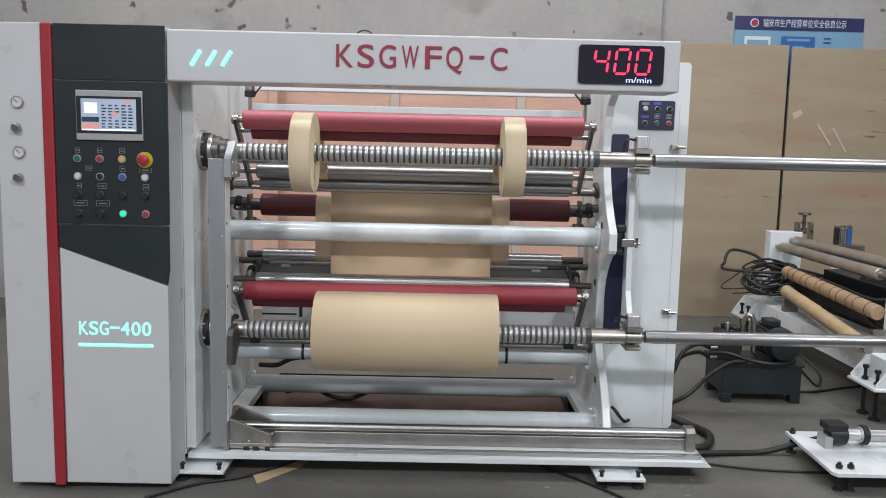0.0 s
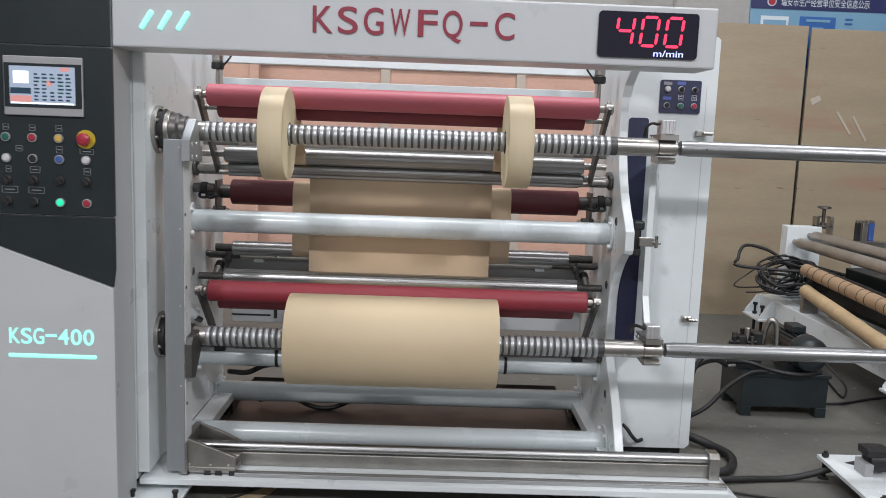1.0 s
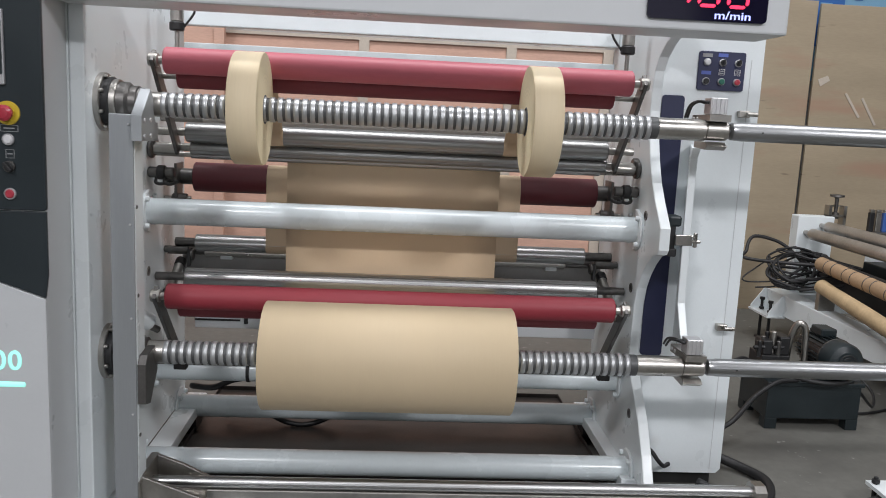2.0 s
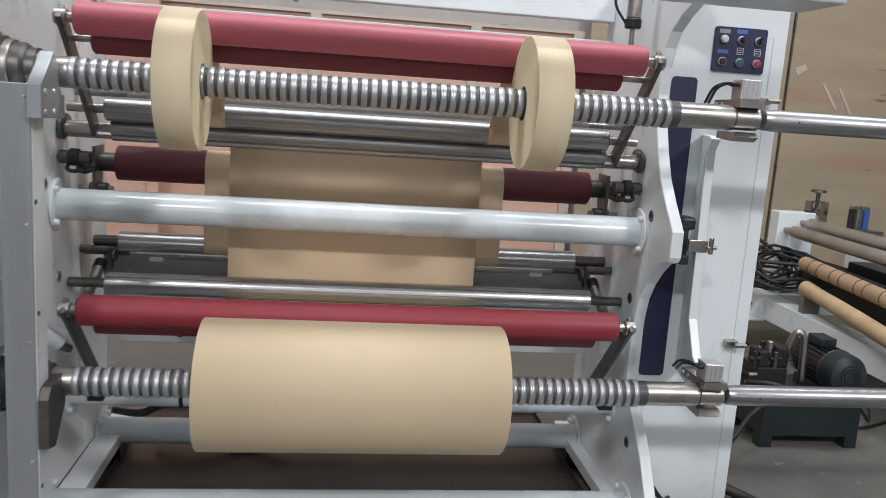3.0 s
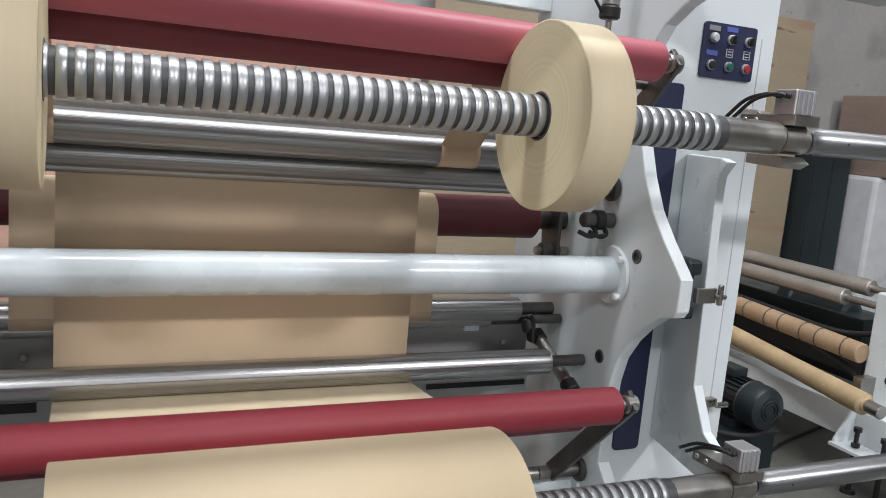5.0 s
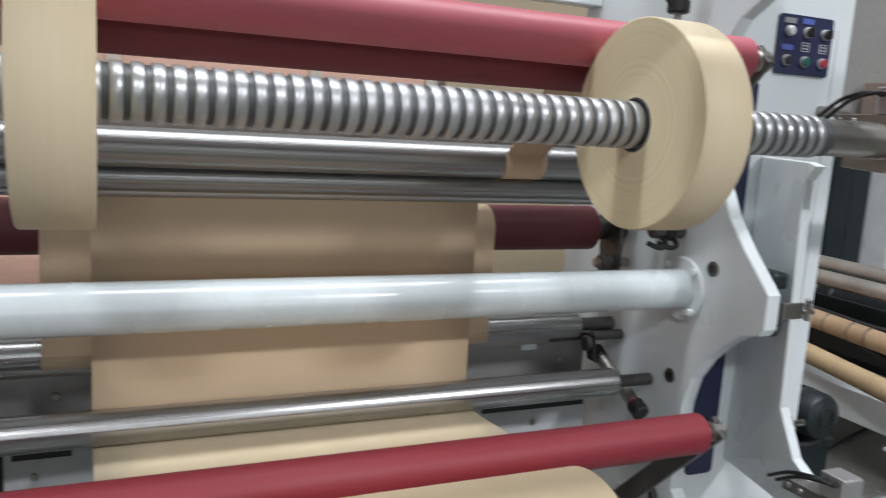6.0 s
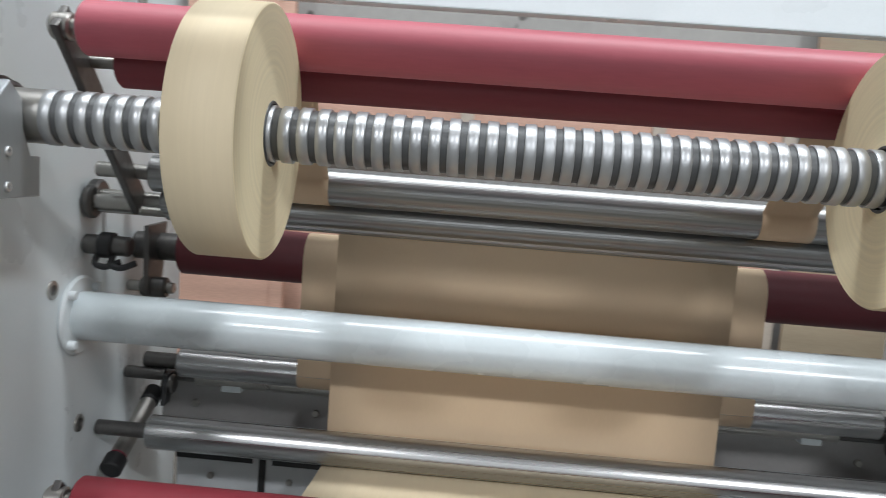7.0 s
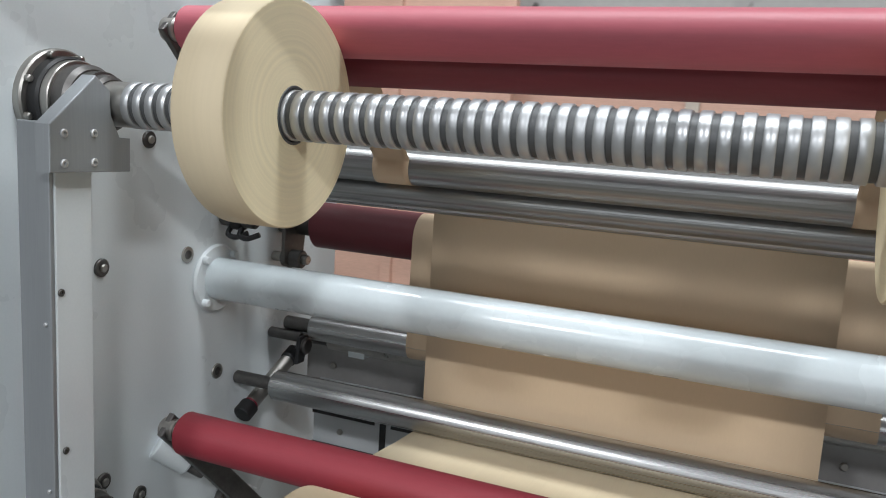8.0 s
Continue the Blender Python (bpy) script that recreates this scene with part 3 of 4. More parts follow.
# ---- left support post ----
post = thing("support_post", "stainless and white upright post with a bolted steel bracket", "post")
part("front_cover", box(-0.842, -0.776, 3.296, 3.304, 0.130, 1.322, 0.002), COVER, post, "brushed stainless front cover")
part("body", box(-0.842, -0.774, 3.304, 3.375, 0.130, 1.312, 0.002), WHITE, post)
part("bracket", prism_x([(3.270, 1.250), (3.426, 1.246), (3.426, 1.299), (3.404, 1.300), (3.386, 1.335), (3.384, 1.372), (3.356, 1.394), (3.329, 1.370), (3.270, 1.320)], -0.774, -0.744, 0.002), COVER, post, "angular steel bracket with four screws")
for y, z in ((3.295, 1.307), (3.351, 1.307), (3.295, 1.263), (3.351, 1.263)):
    part("screw", ring_solid((-0.745, y, z), (-0.741, y, z), 0.003, 0.0065, 16), ALUBLOCK, post)
part("lower_bracket", prism_x([(3.300, 0.600), (3.320, 0.625), (3.400, 0.632), (3.430, 0.615), (3.420, 0.550), (3.345, 0.468), (3.300, 0.480)], -0.774, -0.750, 0.002), DARKSTEEL, post, "angular steel bracket")
for y, z in ((3.312, 1.062), (3.316, 0.804), (3.316, 0.38)):
    part("screw", ring_solid((-0.775, y, z), (-0.771, y, z), 0.002, 0.006, 16), DARKSTEEL, post)
for z in (1.294, 1.013, 0.74, 0.45):
    part("side_screw", rod((-0.787, 3.2965, z), (-0.787, 3.292, z), 0.0035, 0.001, 10), ALUBLOCK, post)
foot = part("carriage", prism_x([(3.30, 0.118), (3.30, 0.235), (3.33, 0.245), (3.50, 0.245), (3.50, 0.118)], -0.795, -0.770, 0.002), STEEL, post, "steel gusset carriage on the rail")
part("gusset", prism_y([(-0.790, 0.140), (-0.600, 0.140), (-0.600, 0.182), (-0.765, 0.245), (-0.790, 0.238)], 3.315, 3.330, 0.002), STEEL, post)
part("gusset", prism_y([(-0.770, 0.140), (-0.600, 0.140), (-0.600, 0.170), (-0.690, 0.215), (-0.770, 0.245)], 3.480, 3.494, 0.002), STEEL, post)
part("carriage_base", box(-0.795, -0.598, 3.312, 3.496, 0.120, 0.142, 0.002), STEEL, post)
for x in (-0.78, -0.70, -0.66, -0.61):
    part("slide_pad", box(x - 0.012, x + 0.012, 3.310, 3.335, 0.112, 0.130, 0.001), BLACK, post)
for x in (-0.765, -0.69, -0.625):
    part("screw", rod((x, 3.3165, 0.150), (x, 3.311, 0.150), 0.004, 0.001, 10), ALUBLOCK, post)

# ---- base and rail ----
base = thing("base_rail", "white base plate that carries a long polished guide rod", "rail")
part("base_plate", prism_y([(-0.93, 0.090), (1.240, 0.090), (1.205, 0.112), (-0.93, 0.112)], 3.270, 3.62, 0.001), WHITE, base)
part("guide_track", box(-0.60, 1.205, 3.300, 3.330, 0.113, 0.128, 0.002), CHROME, base, "polished flat track")
part("rail_web", box(-0.60, 1.190, 3.405, 3.445, 0.113, 0.165, 0.003), STEEL, base)
part("guide_rod", rod((-0.78, 3.425, 0.182), (1.170, 3.425, 0.182), 0.0185, 0.002), CHROME, base, "polished round guide rod")
part("end_block", prism_x([(3.385, 0.113), (3.465, 0.113), (3.465, 0.195), (3.445, 0.212), (3.405, 0.212), (3.385, 0.195)], 1.165, 1.205, 0.002), STEEL, base)
for x0 in (-0.965, 0.748):
    part("foot_plate", box(x0, x0 + 0.20, 3.195, 3.48, 0.052, 0.064, 0.002), WHITE, base)
    part("foot_riser", box(x0 + 0.06, x0 + 0.14, 3.34, 3.46, 0.062, 0.092), WHITE, base)
    for dx in (0.025, 0.175):
        part("levelling_bolt", lathe((x0 + dx, 3.225, FLOOR), (x0 + dx, 3.225, 0.1), [(0, 0.026), (0.012, 0.024), (0.014, 0.008), (0.062, 0.008), (0.063, 0.012), (0.070, 0.012)], 16), BLACK, base, "black levelling foot")
for x in (-0.90, 0.79):
    part("side_sill", box(x, x + 0.08, 3.62, 4.40, 0.085, 0.128, 0.003), WHITE, base)
    part("rear_foot", box(x, x + 0.08, 4.2, 4.3, FLOOR, 0.086), BLACK, base)

# added dark sheet: gives the shade on the floor under the machine
tray = thing("floor_shade_sheet", "dark rimmed sheet added for the shaded floor under the machine", "drip tray")
part("pan", box(-0.826, 0.786, 3.784, 4.716, FLOOR + 0.002, FLOOR + 0.012, 0.002), SHADEFLOOR, tray)
for x0, x1, y0, y1 in ((-0.83, 0.79, 3.78, 3.784), (-0.83, 0.79, 4.716, 4.72), (-0.83, -0.826, 3.784, 4.716), (0.786, 0.79, 3.784, 4.716)):
    part("rim", box(x0, x1, y0, y1, FLOOR + 0.002, FLOOR + 0.03, 0.001), SHADEFLOOR, tray)

# ---- rewind shafts ----
random.seed(5)
RING = 0.0238
for zz, who in ((1.352, "upper"), (0.605, "lower")):
    sy = 3.422
    sh = thing("rewind_shaft", "steel rewind shaft with rows of silver friction rings", "shaft", group="rewind shafts")
    part("core", rod((-0.74, sy, zz), (0.74, sy, zz), 0.0335, 0.001), GAP, sh)
    part("drive_sleeve", lathe((-0.86, sy, zz), (-0.722, sy, zz), [(0, 0.034), (0.02, 0.034), (0.022, 0.040), (0.07, 0.040), (0.073, 0.036), (0.138, 0.0355)], 40), STEEL, sh, "turned steel drive sleeve")
    part("hub_flange", lathe((-0.900, sy, zz), (-0.884, sy, zz), [(0, 0.084), (0.013, 0.084), (0.016, 0.081)], 48), STEEL, sh, "steel bearing flange")
    part("hub_ring", lathe((-0.885, sy, zz), (-0.862, sy, zz), [(0, 0.072), (0.019, 0.072), (0.023, 0.068)], 48), BLACK, sh, "black hub ring")
    part("hub_band", lathe((-0.863, sy, zz), (-0.846, sy, zz), [(0, 0.0665), (0.015, 0.0665), (0.017, 0.065)], 48), STEEL, sh, "steel hub band")
    part("hub_collar", lathe((-0.847, sy, zz), (-0.815, sy, zz), [(0, 0.060), (0.024, 0.060), (0.032, 0.053)], 48), DARKSTEEL, sh, "dark turned steel hub collar")
    part("hub_nose", lathe((-0.816, sy, zz), (-0.775, sy, zz), [(0, 0.050), (0.022, 0.050), (0.023, 0.046), (0.036, 0.044), (0.041, 0.038)], 48), DARKSTEEL, sh)
    for k in range(8):
        a = radians(45 * k + 20)
        y, z = sy + 0.077 * math.cos(a), zz + 0.077 * math.sin(a)
        part("flange_bolt", rod((-0.886, y, z), (-0.874, y, z), 0.006, 0.002, 10), STEEL, sh)
    first = None
    n = 61
    for k in range(n):
        x = -0.720 + k * RING
        if first is None:
            first = part("ring", ring_solid((-0.0075, 0, 0), (0.0075, 0, 0), 0.030, 0.0368, 40, 0.0012), ALU, sh)
            first.location = (x, sy, zz)
        else:
            o = bpy.data.objects.new("ring", first.data)
            scene.collection.objects.link(o)
            o.parent, o.location = sh, (x, sy, zz)
            o.rotation_euler = (random.uniform(0, 6.28), 0, 0)
    part("end_sleeve", lathe((0.738, sy, zz), (0.958, sy, zz), [(0, 0.0325), (0.144, 0.0325), (0.145, 0.029), (0.149, 0.029), (0.150, 0.0315), (0.153, 0.0295), (0.216, 0.0295), (0.220, 0.027)], 40), STEEL, sh, "turned steel end sleeve")
    rodthing = thing("support_rod", "long polished steel rod that continues the shaft", "rod", group="support rods")
    part("tube", lathe((0.958, sy, zz), (2.75, sy, zz), [(0, 0.010), (0.009, 0.010), (0.010, 0.022), (0.014, 0.0265), (0.040, 0.0275), (0.042, 0.0285), (1.79, 0.0285), (1.792, 0.026)], 40), POLISHED, rodthing)
    part("pin_hole", rod((1.06, sy - 0.0275, zz), (1.06, sy - 0.0289, zz), 0.003, 0.0005, 10), BLACK, rodthing)
    part("far_stand", box(2.70, 2.78, sy - 0.05, sy + 0.05, FLOOR if zz < 1 else 0.66, zz - 0.02, 0.004), STEEL, rodthing)


def reel(x0, x1, y, z, r, label, mat):
    t = thing("paper_reel", label, "paper reel", group="paper reels on the shafts")
    part("winding", ring_solid((x0, y, z), (x1, y, z), 0.0425, r, 96, 0.0015), mat, t)
    for xa, xb in ((x0 - 0.0006, x0 + 0.004), (x1 - 0.004, x1 + 0.0006)):
        part("winding_edge", ring_solid((xa, y, z), (xb, y, z), 0.0425, r - 0.002, 96, 0.0002), REELEDGE, t, "cut paper edge with fine winding rings")
    part("core_tube", ring_solid((x0 - 0.002, y, z), (x1 + 0.002, y, z), 0.0385, 0.0425, 48), GAP, t, "dark core tube")
    return t


REELEDGE = REELSIDE.copy()
REELEDGE.name = "paper_winding_rings"


def winding_rings(m, y, z):
    """Faint rings round the shaft in the cut face."""
    t = m.node_tree
    b = t.nodes["Principled BSDF"]
    geo = t.nodes.new("ShaderNodeNewGeometry")
    sep = t.nodes.new("ShaderNodeSeparateXYZ")
    t.links.new(geo.outputs["Position"], sep.inputs[0])
    comb = t.nodes.new("ShaderNodeCombineXYZ")
    for k, axis, c in ((0, "Y", y), (1, "Z", z)):
        sub = t.nodes.new("ShaderNodeMath")
        sub.operation = "SUBTRACT"
        t.links.new(sep.outputs[axis], sub.inputs[0])
        sub.inputs[1].default_value = c
        t.links.new(sub.outputs[0], comb.inputs[k])
    ln = t.nodes.new("ShaderNodeVectorMath")
    ln.operation = "LENGTH"
    t.links.new(comb.outputs[0], ln.inputs[0])
    n = t.nodes.new("ShaderNodeTexNoise")
    n.noise_dimensions = "1D"
    n.inputs["Scale"].default_value = 160
    n.inputs["Detail"].default_value = 5
    t.links.new(ln.outputs["Value"], n.inputs["W"])
    r = t.nodes.new("ShaderNodeMapRange")
    r.inputs["From Min"].default_value, r.inputs["From Max"].default_value = 0.3, 0.7
    r.inputs["To Min"].default_value, r.inputs["To Max"].default_value = 0.94, 1.03
    t.links.new(n.outputs["Fac"], r.inputs["Value"])
    hsv = t.nodes.new("ShaderNodeHueSaturation")
    old = b.inputs["Base Color"].links[0].from_socket
    t.links.new(old, hsv.inputs["Color"])
    t.links.new(r.outputs["Result"], hsv.inputs["Value"])
    t.links.new(hsv.outputs["Color"], b.inputs["Base Color"])


winding_rings(REELEDGE, 3.422, 1.352)
reel(-0.516, -0.434, 3.422, 1.352, 0.164, "narrow manila paper reel wound on the upper shaft", PAPER)
reel(0.340, 0.424, 3.422, 1.352, 0.164, "narrow manila paper reel wound on the upper shaft", PAPER)
reel(-0.425, 0.338, 3.422, 0.605, 0.167, "wide manila paper roll wound on the lower shaft", DIMROLLPAPER)


# ---- rollers ----
def roller(name, y, z, r, x0, x1, mat, label, jr, j0, j1, jmat=None, group="", collar=False):
    t = thing(name, label, "roller", group=group)
    part("sleeve", rod((x0, y, z), (x1, y, z), r, 0.003, 48), mat, t)
    for a, b in ((j0, x0), (x1, j1)):
        part("journal", rod((a, y, z), (b, y, z), jr, 0.001, 20), jmat or DARKSTEEL, t)
    if collar:
        for a, b in ((j0, j0 + 0.022), (j1 - 0.022, j1)):
            part("bearing", rod((a, y, z), (b, y, z), jr + 0.018, 0.004, 28), DARKSTEEL, t, "dark steel bearing")
    return t


def press_roller(y, z, y2, z2, mat, label):
    """A red press roller with its follower and two swing arms."""
    t = thing("press_roller", label, "roller", group="press rollers")
    part("sleeve", rod((-0.765, y, z), (0.700, y, z), 0.041, 0.004, 48), mat, t)
    part("follower", rod((-0.745, y2, z2), (0.662, y2, z2), 0.038, 0.004, 48), SHADERUBBER, t, "red follower roller coloured dark for the press roller's shade")
    for s, xe, xa in ((-1, -0.765, -0.800), (1, 0.700, 0.740)):
        part("journal", rod((xe, y, z), (xa + s * 0.012, y, z), 0.013, 0.001, 16), STEEL, t)
        part("journal", rod((-0.745 if s < 0 else 0.662, y2, z2), (xa + s * 0.008, y2, z2), 0.010, 0.001, 16), STEEL, t)
        d = Vector((y2 - y, z2 - z)).normalized()
        py, pz = 3.868, z - 0.288
        line = [(y, z), (y2 + 0.02, z2 - 0.02), (py, pz)]
        w = Vector((py - y, pz - z)).normalized()
        n = Vector((-w.y, w.x)) * 0.024
        prof = [(y - w.x * 0.02 + n.x, z - w.y * 0.02 + n.y), (py + n.x, pz + n.y), (py - n.x, pz - n.y), (y - w.x * 0.02 - n.x, z - w.y * 0.02 - n.y)]
        part("swing_arm", prism_x(prof, xa - 0.007, xa + 0.007, 0.003), DARKSTEEL, t, "dark steel swing arm")
        part("hub", rod((xa - 0.016, y, z), (xa + 0.016, y, z), 0.021, 0.003, 24), STEEL, t)
        part("pivot", rod((xa, py, pz), (LX if s < 0 else RX, py, pz), 0.018, 0.002, 20), STEEL, t)
        part("pivot_flange", rod((LX + 0.001 if s < 0 else RX - 0.018, py, pz), (LX + 0.018 if s < 0 else RX - 0.001, py, pz), 0.033, 0.004, 24), DARKSTEEL, t)
    return t


press_roller(3.585, 1.487, 3.665, 1.443, LITRUBBER, "red rubber press roller pair on dark swing arms, sleeve coloured lighter for top light")
press_roller(3.585, 0.742, 3.665, 0.694, DIMRUBBER, "red rubber press roller pair behind the lower roll, sleeve coloured darker for shade")
roller("guide_roller", 3.845, 1.262, 0.034, -0.765, 0.705, SATIN, "polished chrome guide roller", 0.014, -0.87, 0.80, STEEL, "guide rollers")
roller("guide_roller", 3.885, 1.208, 0.026, -0.760, 0.715, SATIN, "slim polished chrome guide roller", 0.014, LX, RX, STEEL, "guide rollers", True)
roller("guide_roller", 4.02, 1.305, 0.030, -0.745, 0.690, DUSTY, "dull chrome guide roller", 0.014, LX, RX, STEEL, "guide rollers")
roller("guide_roller", 4.064, 0.842, 0.032, -0.785, 0.704, CHROME, "polished chrome guide roller", 0.017, -0.862, 0.812, DARKSTEEL, "guide rollers")
roller("guide_roller", 4.10, 0.800, 0.018, -0.760, 0.640, STEEL, "slim steel guide roller", 0.012, LX, RX, DARKSTEEL, "guide rollers")
roller("guide_roller", 3.910, 0.740, 0.034, -0.785, 0.719, CHROME, "polished chrome guide roller", 0.015, -0.893, 0.828, DARKSTEEL, "guide rollers")
roller("guide_roller", 3.868, 0.454, 0.018, -0.74, 0.70, STEEL, "slim steel pivot shaft behind the lower roll", 0.018, LX, RX, STEEL, "guide rollers")
roller("guide_roller", 3.931, 1.180, 0.0135, -0.772, 0.707, CHROME, "thin polished chrome guide bar", 0.009, LX, RX, STEEL, "guide rollers")
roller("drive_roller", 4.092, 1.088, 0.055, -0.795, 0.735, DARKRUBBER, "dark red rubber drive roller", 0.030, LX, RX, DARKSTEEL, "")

# ---- paper webs ----
def arc(y, z, r, a0, a1, n=8):
    return [(y + r * math.cos(radians(a0 + (a1 - a0) * i / n)), z + r * math.sin(radians(a0 + (a1 - a0) * i / n))) for i in range(n + 1)]


web = thing("paper_web", "taut manila paper web running down to the lower roll, vertical run toned down for shade", "paper web")
part("vertical_run", sheet([(3.9455, 1.182), (3.9455, 1.10), (3.945, 0.95), (3.945, 0.85), (3.9446, 0.74)], -0.433, 0.341, 0.0005), DIMPAPER, web)
# paler paper here stands for the light falling on this run from above
part("lower_run", sheet(arc(3.910, 0.740, 0.0346, 0, -100, 8) + [(3.82, 0.712), (3.70, 0.724), (3.64, 0.730)], -0.433, 0.341, 0.0005), PAPER, web)
web = thing("paper_web", "wider manila paper web behind the tie bar, toned down for shade", "paper web")
part("rear_run", sheet(arc(4.092, 1.088, 0.0556, 90, 180, 8) + [(4.034, 1.0), (4.032, 0.90), (4.0312, 0.843)], -0.521, 0.436, 0.0005), DIMPAPER, web)
part("roller_wrap", sheet(arc(4.064, 0.842, 0.0328, 180, 300, 10), -0.521, 0.436, 0.0005), DIMPAPER, web)
for x0, x1 in ((-0.510, -0.433), (0.331, 0.425)):
    single("paper_strip", sheet([(3.880, 1.236)] + arc(3.845, 1.262, 0.0346, 280, 150, 10) + [(3.72, 1.37), (3.632, 1.462)], x0, x1, 0.0005), DIMPAPER, "narrow manila paper strip led up to a reel, toned down for shade", "paper web")

# ---- inside fittings ----
for x, s in ((-0.80, 1), (0.755, -1)):
    t = thing("air_cylinder", "slim steel air cylinder with a black collar under the beam", "air cylinder", group="press roller cylinders")
    part("barrel", rod((x, 3.86, 1.63), (x, 3.86, 1.78), 0.022, 0.003), STEEL, t)
    part("collar", rod((x, 3.86, 1.60), (x, 3.86, 1.63), 0.025, 0.004), BLACK, t)
    part("piston", rod((x, 3.86, 1.52), (x, 3.86, 1.605), 0.008, 0.001, 12), STEEL, t)
    part("air_hose", hose([(x, 3.86, 1.77), (x - 0.05 * s * -1, 3.86, 1.74), (x + 0.06 * s, 3.86, 1.67), (x + 0.02 * s, 3.86, 1.61)], 0.004), BLACK, t)
    t = thing("hose_fitting", "black air fitting with short hoses on the side plate", "fitting")
    xw = LX if s > 0 else RX
    part("body", rod((xw, 3.86, 1.118), (xw + s * 0.09, 3.86, 1.118), 0.019, 0.004, 20), DARKSTEEL, t)
    part("head", rod((xw + s * 0.03, 3.86, 1.118), (xw + s * 0.06, 3.86, 1.118), 0.025, 0.004, 20), BLACK, t)
    for k in range(2):
        part("elbow", hose([(xw + s * (0.03 + 0.03 * k), 3.85, 1.10), (xw + s * (0.03 + 0.03 * k), 3.84, 1.085), (xw + s * (0.05 + 0.03 * k), 3.84, 1.080), (xw + s * (0.075 + 0.03 * k), 3.85, 1.09)], 0.006), BLACK, t)
    t = thing("damper", "small steel gas damper with black ends", "damper", group="dampers")
    part("barrel", rod((xw + s * 0.055, 3.898, 0.684), (xw + s * 0.055, 4.045, 0.752), 0.017, 0.002, 20), STEEL, t)
    part("end_cap", rod((xw + s * 0.055, 3.898, 0.684), (xw + s * 0.055, 3.866, 0.669), 0.022, 0.003, 20), BLACK, t)
    part("end_ring", ring_solid((xw + s * 0.055, 3.902, 0.6858), (xw + s * 0.055, 3.899, 0.6845), 0.016, 0.0182, 20), DARKRED, t, "thin red ring")
    part("end_cap", rod((xw + s * 0.055, 4.045, 0.752), (xw + s * 0.055, 4.08, 0.768), 0.020, 0.003, 20), BLACK, t)
    t = thing("roller_bracket", "dark steel roller bracket with a round hub", "bracket", group="roller brackets")
    part("plate", prism_x([(4.02, 1.14), (4.12, 1.14), (4.10, 1.00), (4.05, 0.98), (4.02, 1.00)], xw + s * 0.045, xw + s * 0.055, 0.002), DARKSTEEL, t)
    part("hub", rod((xw + s * 0.03, 4.055, 1.005), (xw + s * 0.085, 4.055, 1.005), 0.022, 0.003, 20), DARKSTEEL, t)
    part("rod", rod((xw, 4.055, 1.005), (xw + s * 0.10, 4.055, 1.005), 0.012, 0.002, 14), STEEL, t)
    t = thing("tension_arm", "dark steel tension arm under the guide roller", "arm", group="tension arms")
    part("cam", rod((xw + s * 0.085, 4.05, 0.795), (xw + s * 0.11, 4.05, 0.795), 0.021, 0.004, 28), DARKSTEEL, t)
    part("lever", prism_x([(4.03, 0.82), (4.07, 0.82), (4.05, 0.755), (4.02, 0.755)], xw + s * 0.09, xw + s * 0.10, 0.002), BLACK, t)
    part("stub", rod((xw, 4.05, 0.815), (xw + s * 0.09, 4.05, 0.815), 0.013, 0.002, 14), DARKSTEEL, t)
single("cross_strip", box(-0.86, 0.80, 4.19, 4.23, 1.555, 1.588, 0.002), TIE, "white cross strip above the press roller", "cross bar")
# the channel's dark grey carries the shade between the rollers
chan = thing("rear_channel", "steel cross channel behind the rollers, coloured dark grey for shade", "cross bar")
part("web_plate", box(-0.86, 0.80, 4.16, 4.168, 0.648, 0.804, 0.001), DARKGREY, chan)
for z in (0.640, 0.804):
    part("flange", box(-0.86, 0.80, 4.155, 4.21, z, z + 0.008, 0.001), DARKGREY, chan)
for x in (-0.78, -0.50, 0.40, 0.72):
    part("bolt", rod((x, 4.161, 0.72), (x, 4.152, 0.72), 0.009, 0.002, 6), STEEL, chan)
low = thing("rear_cross_plate", "pale grey cross plate with dark slots behind the lower roller", "cross bar")
part("plate", box(-0.80, 0.78, 4.10, 4.13, 0.50, 0.695, 0.003), GREY, low)
for x0, x1, z0, z1 in ((-0.80, -0.625, 0.612, 0.632), (-0.61, -0.595, 0.52, 0.632), (-0.58, -0.47, 0.612, 0.640), (-0.80, -0.625, 0.530, 0.537), (0.47, 0.77, 0.612, 0.626)):
    part("slot", box(x0, x1, 4.096, 4.101, z0, z1), BLACK, low)
for x in (-0.72, -0.54, 0.62):
    part("bolt", rod((x, 4.101, 0.575), (x, 4.092, 0.575), 0.008, 0.002, 6), STEEL, low)
for x in (-0.42, 0.36):
    part("stay", box(x, x + 0.05, 4.05, 4.10, 0.50, 0.66, 0.003), GREY, low)
for x in (-0.70, 0.56):
    single("spacer_block", box(x, x + 0.045, 4.085, 4.12, 0.775, 0.81, 0.003), WHITE, "small white spacer block under the guide roller", "block", "spacer blocks")
for z in (0.548,):
    t = thing("ejector_rod", "thin dark rod below the lower shaft with clip rings", "rod")
    part("bar", rod((-0.78, 3.50, z), (0.70, 3.50, z), 0.007, 0.001, 12), DARKSTEEL, t)
    for x in (-0.70, 0.66):
        part("clip", box(x - 0.02, x + 0.02, 3.485, 3.515, z - 0.02, z + 0.012, 0.003), BLACK, t)
for x in (-0.56, 0.43):
    single("strap", ring_solid((x - 0.006, 3.93, 0.388), (x + 0.006, 3.93, 0.388), 0.0422, 0.0455, 32), BLACK, "black strap round the lower tie bar", "strap")

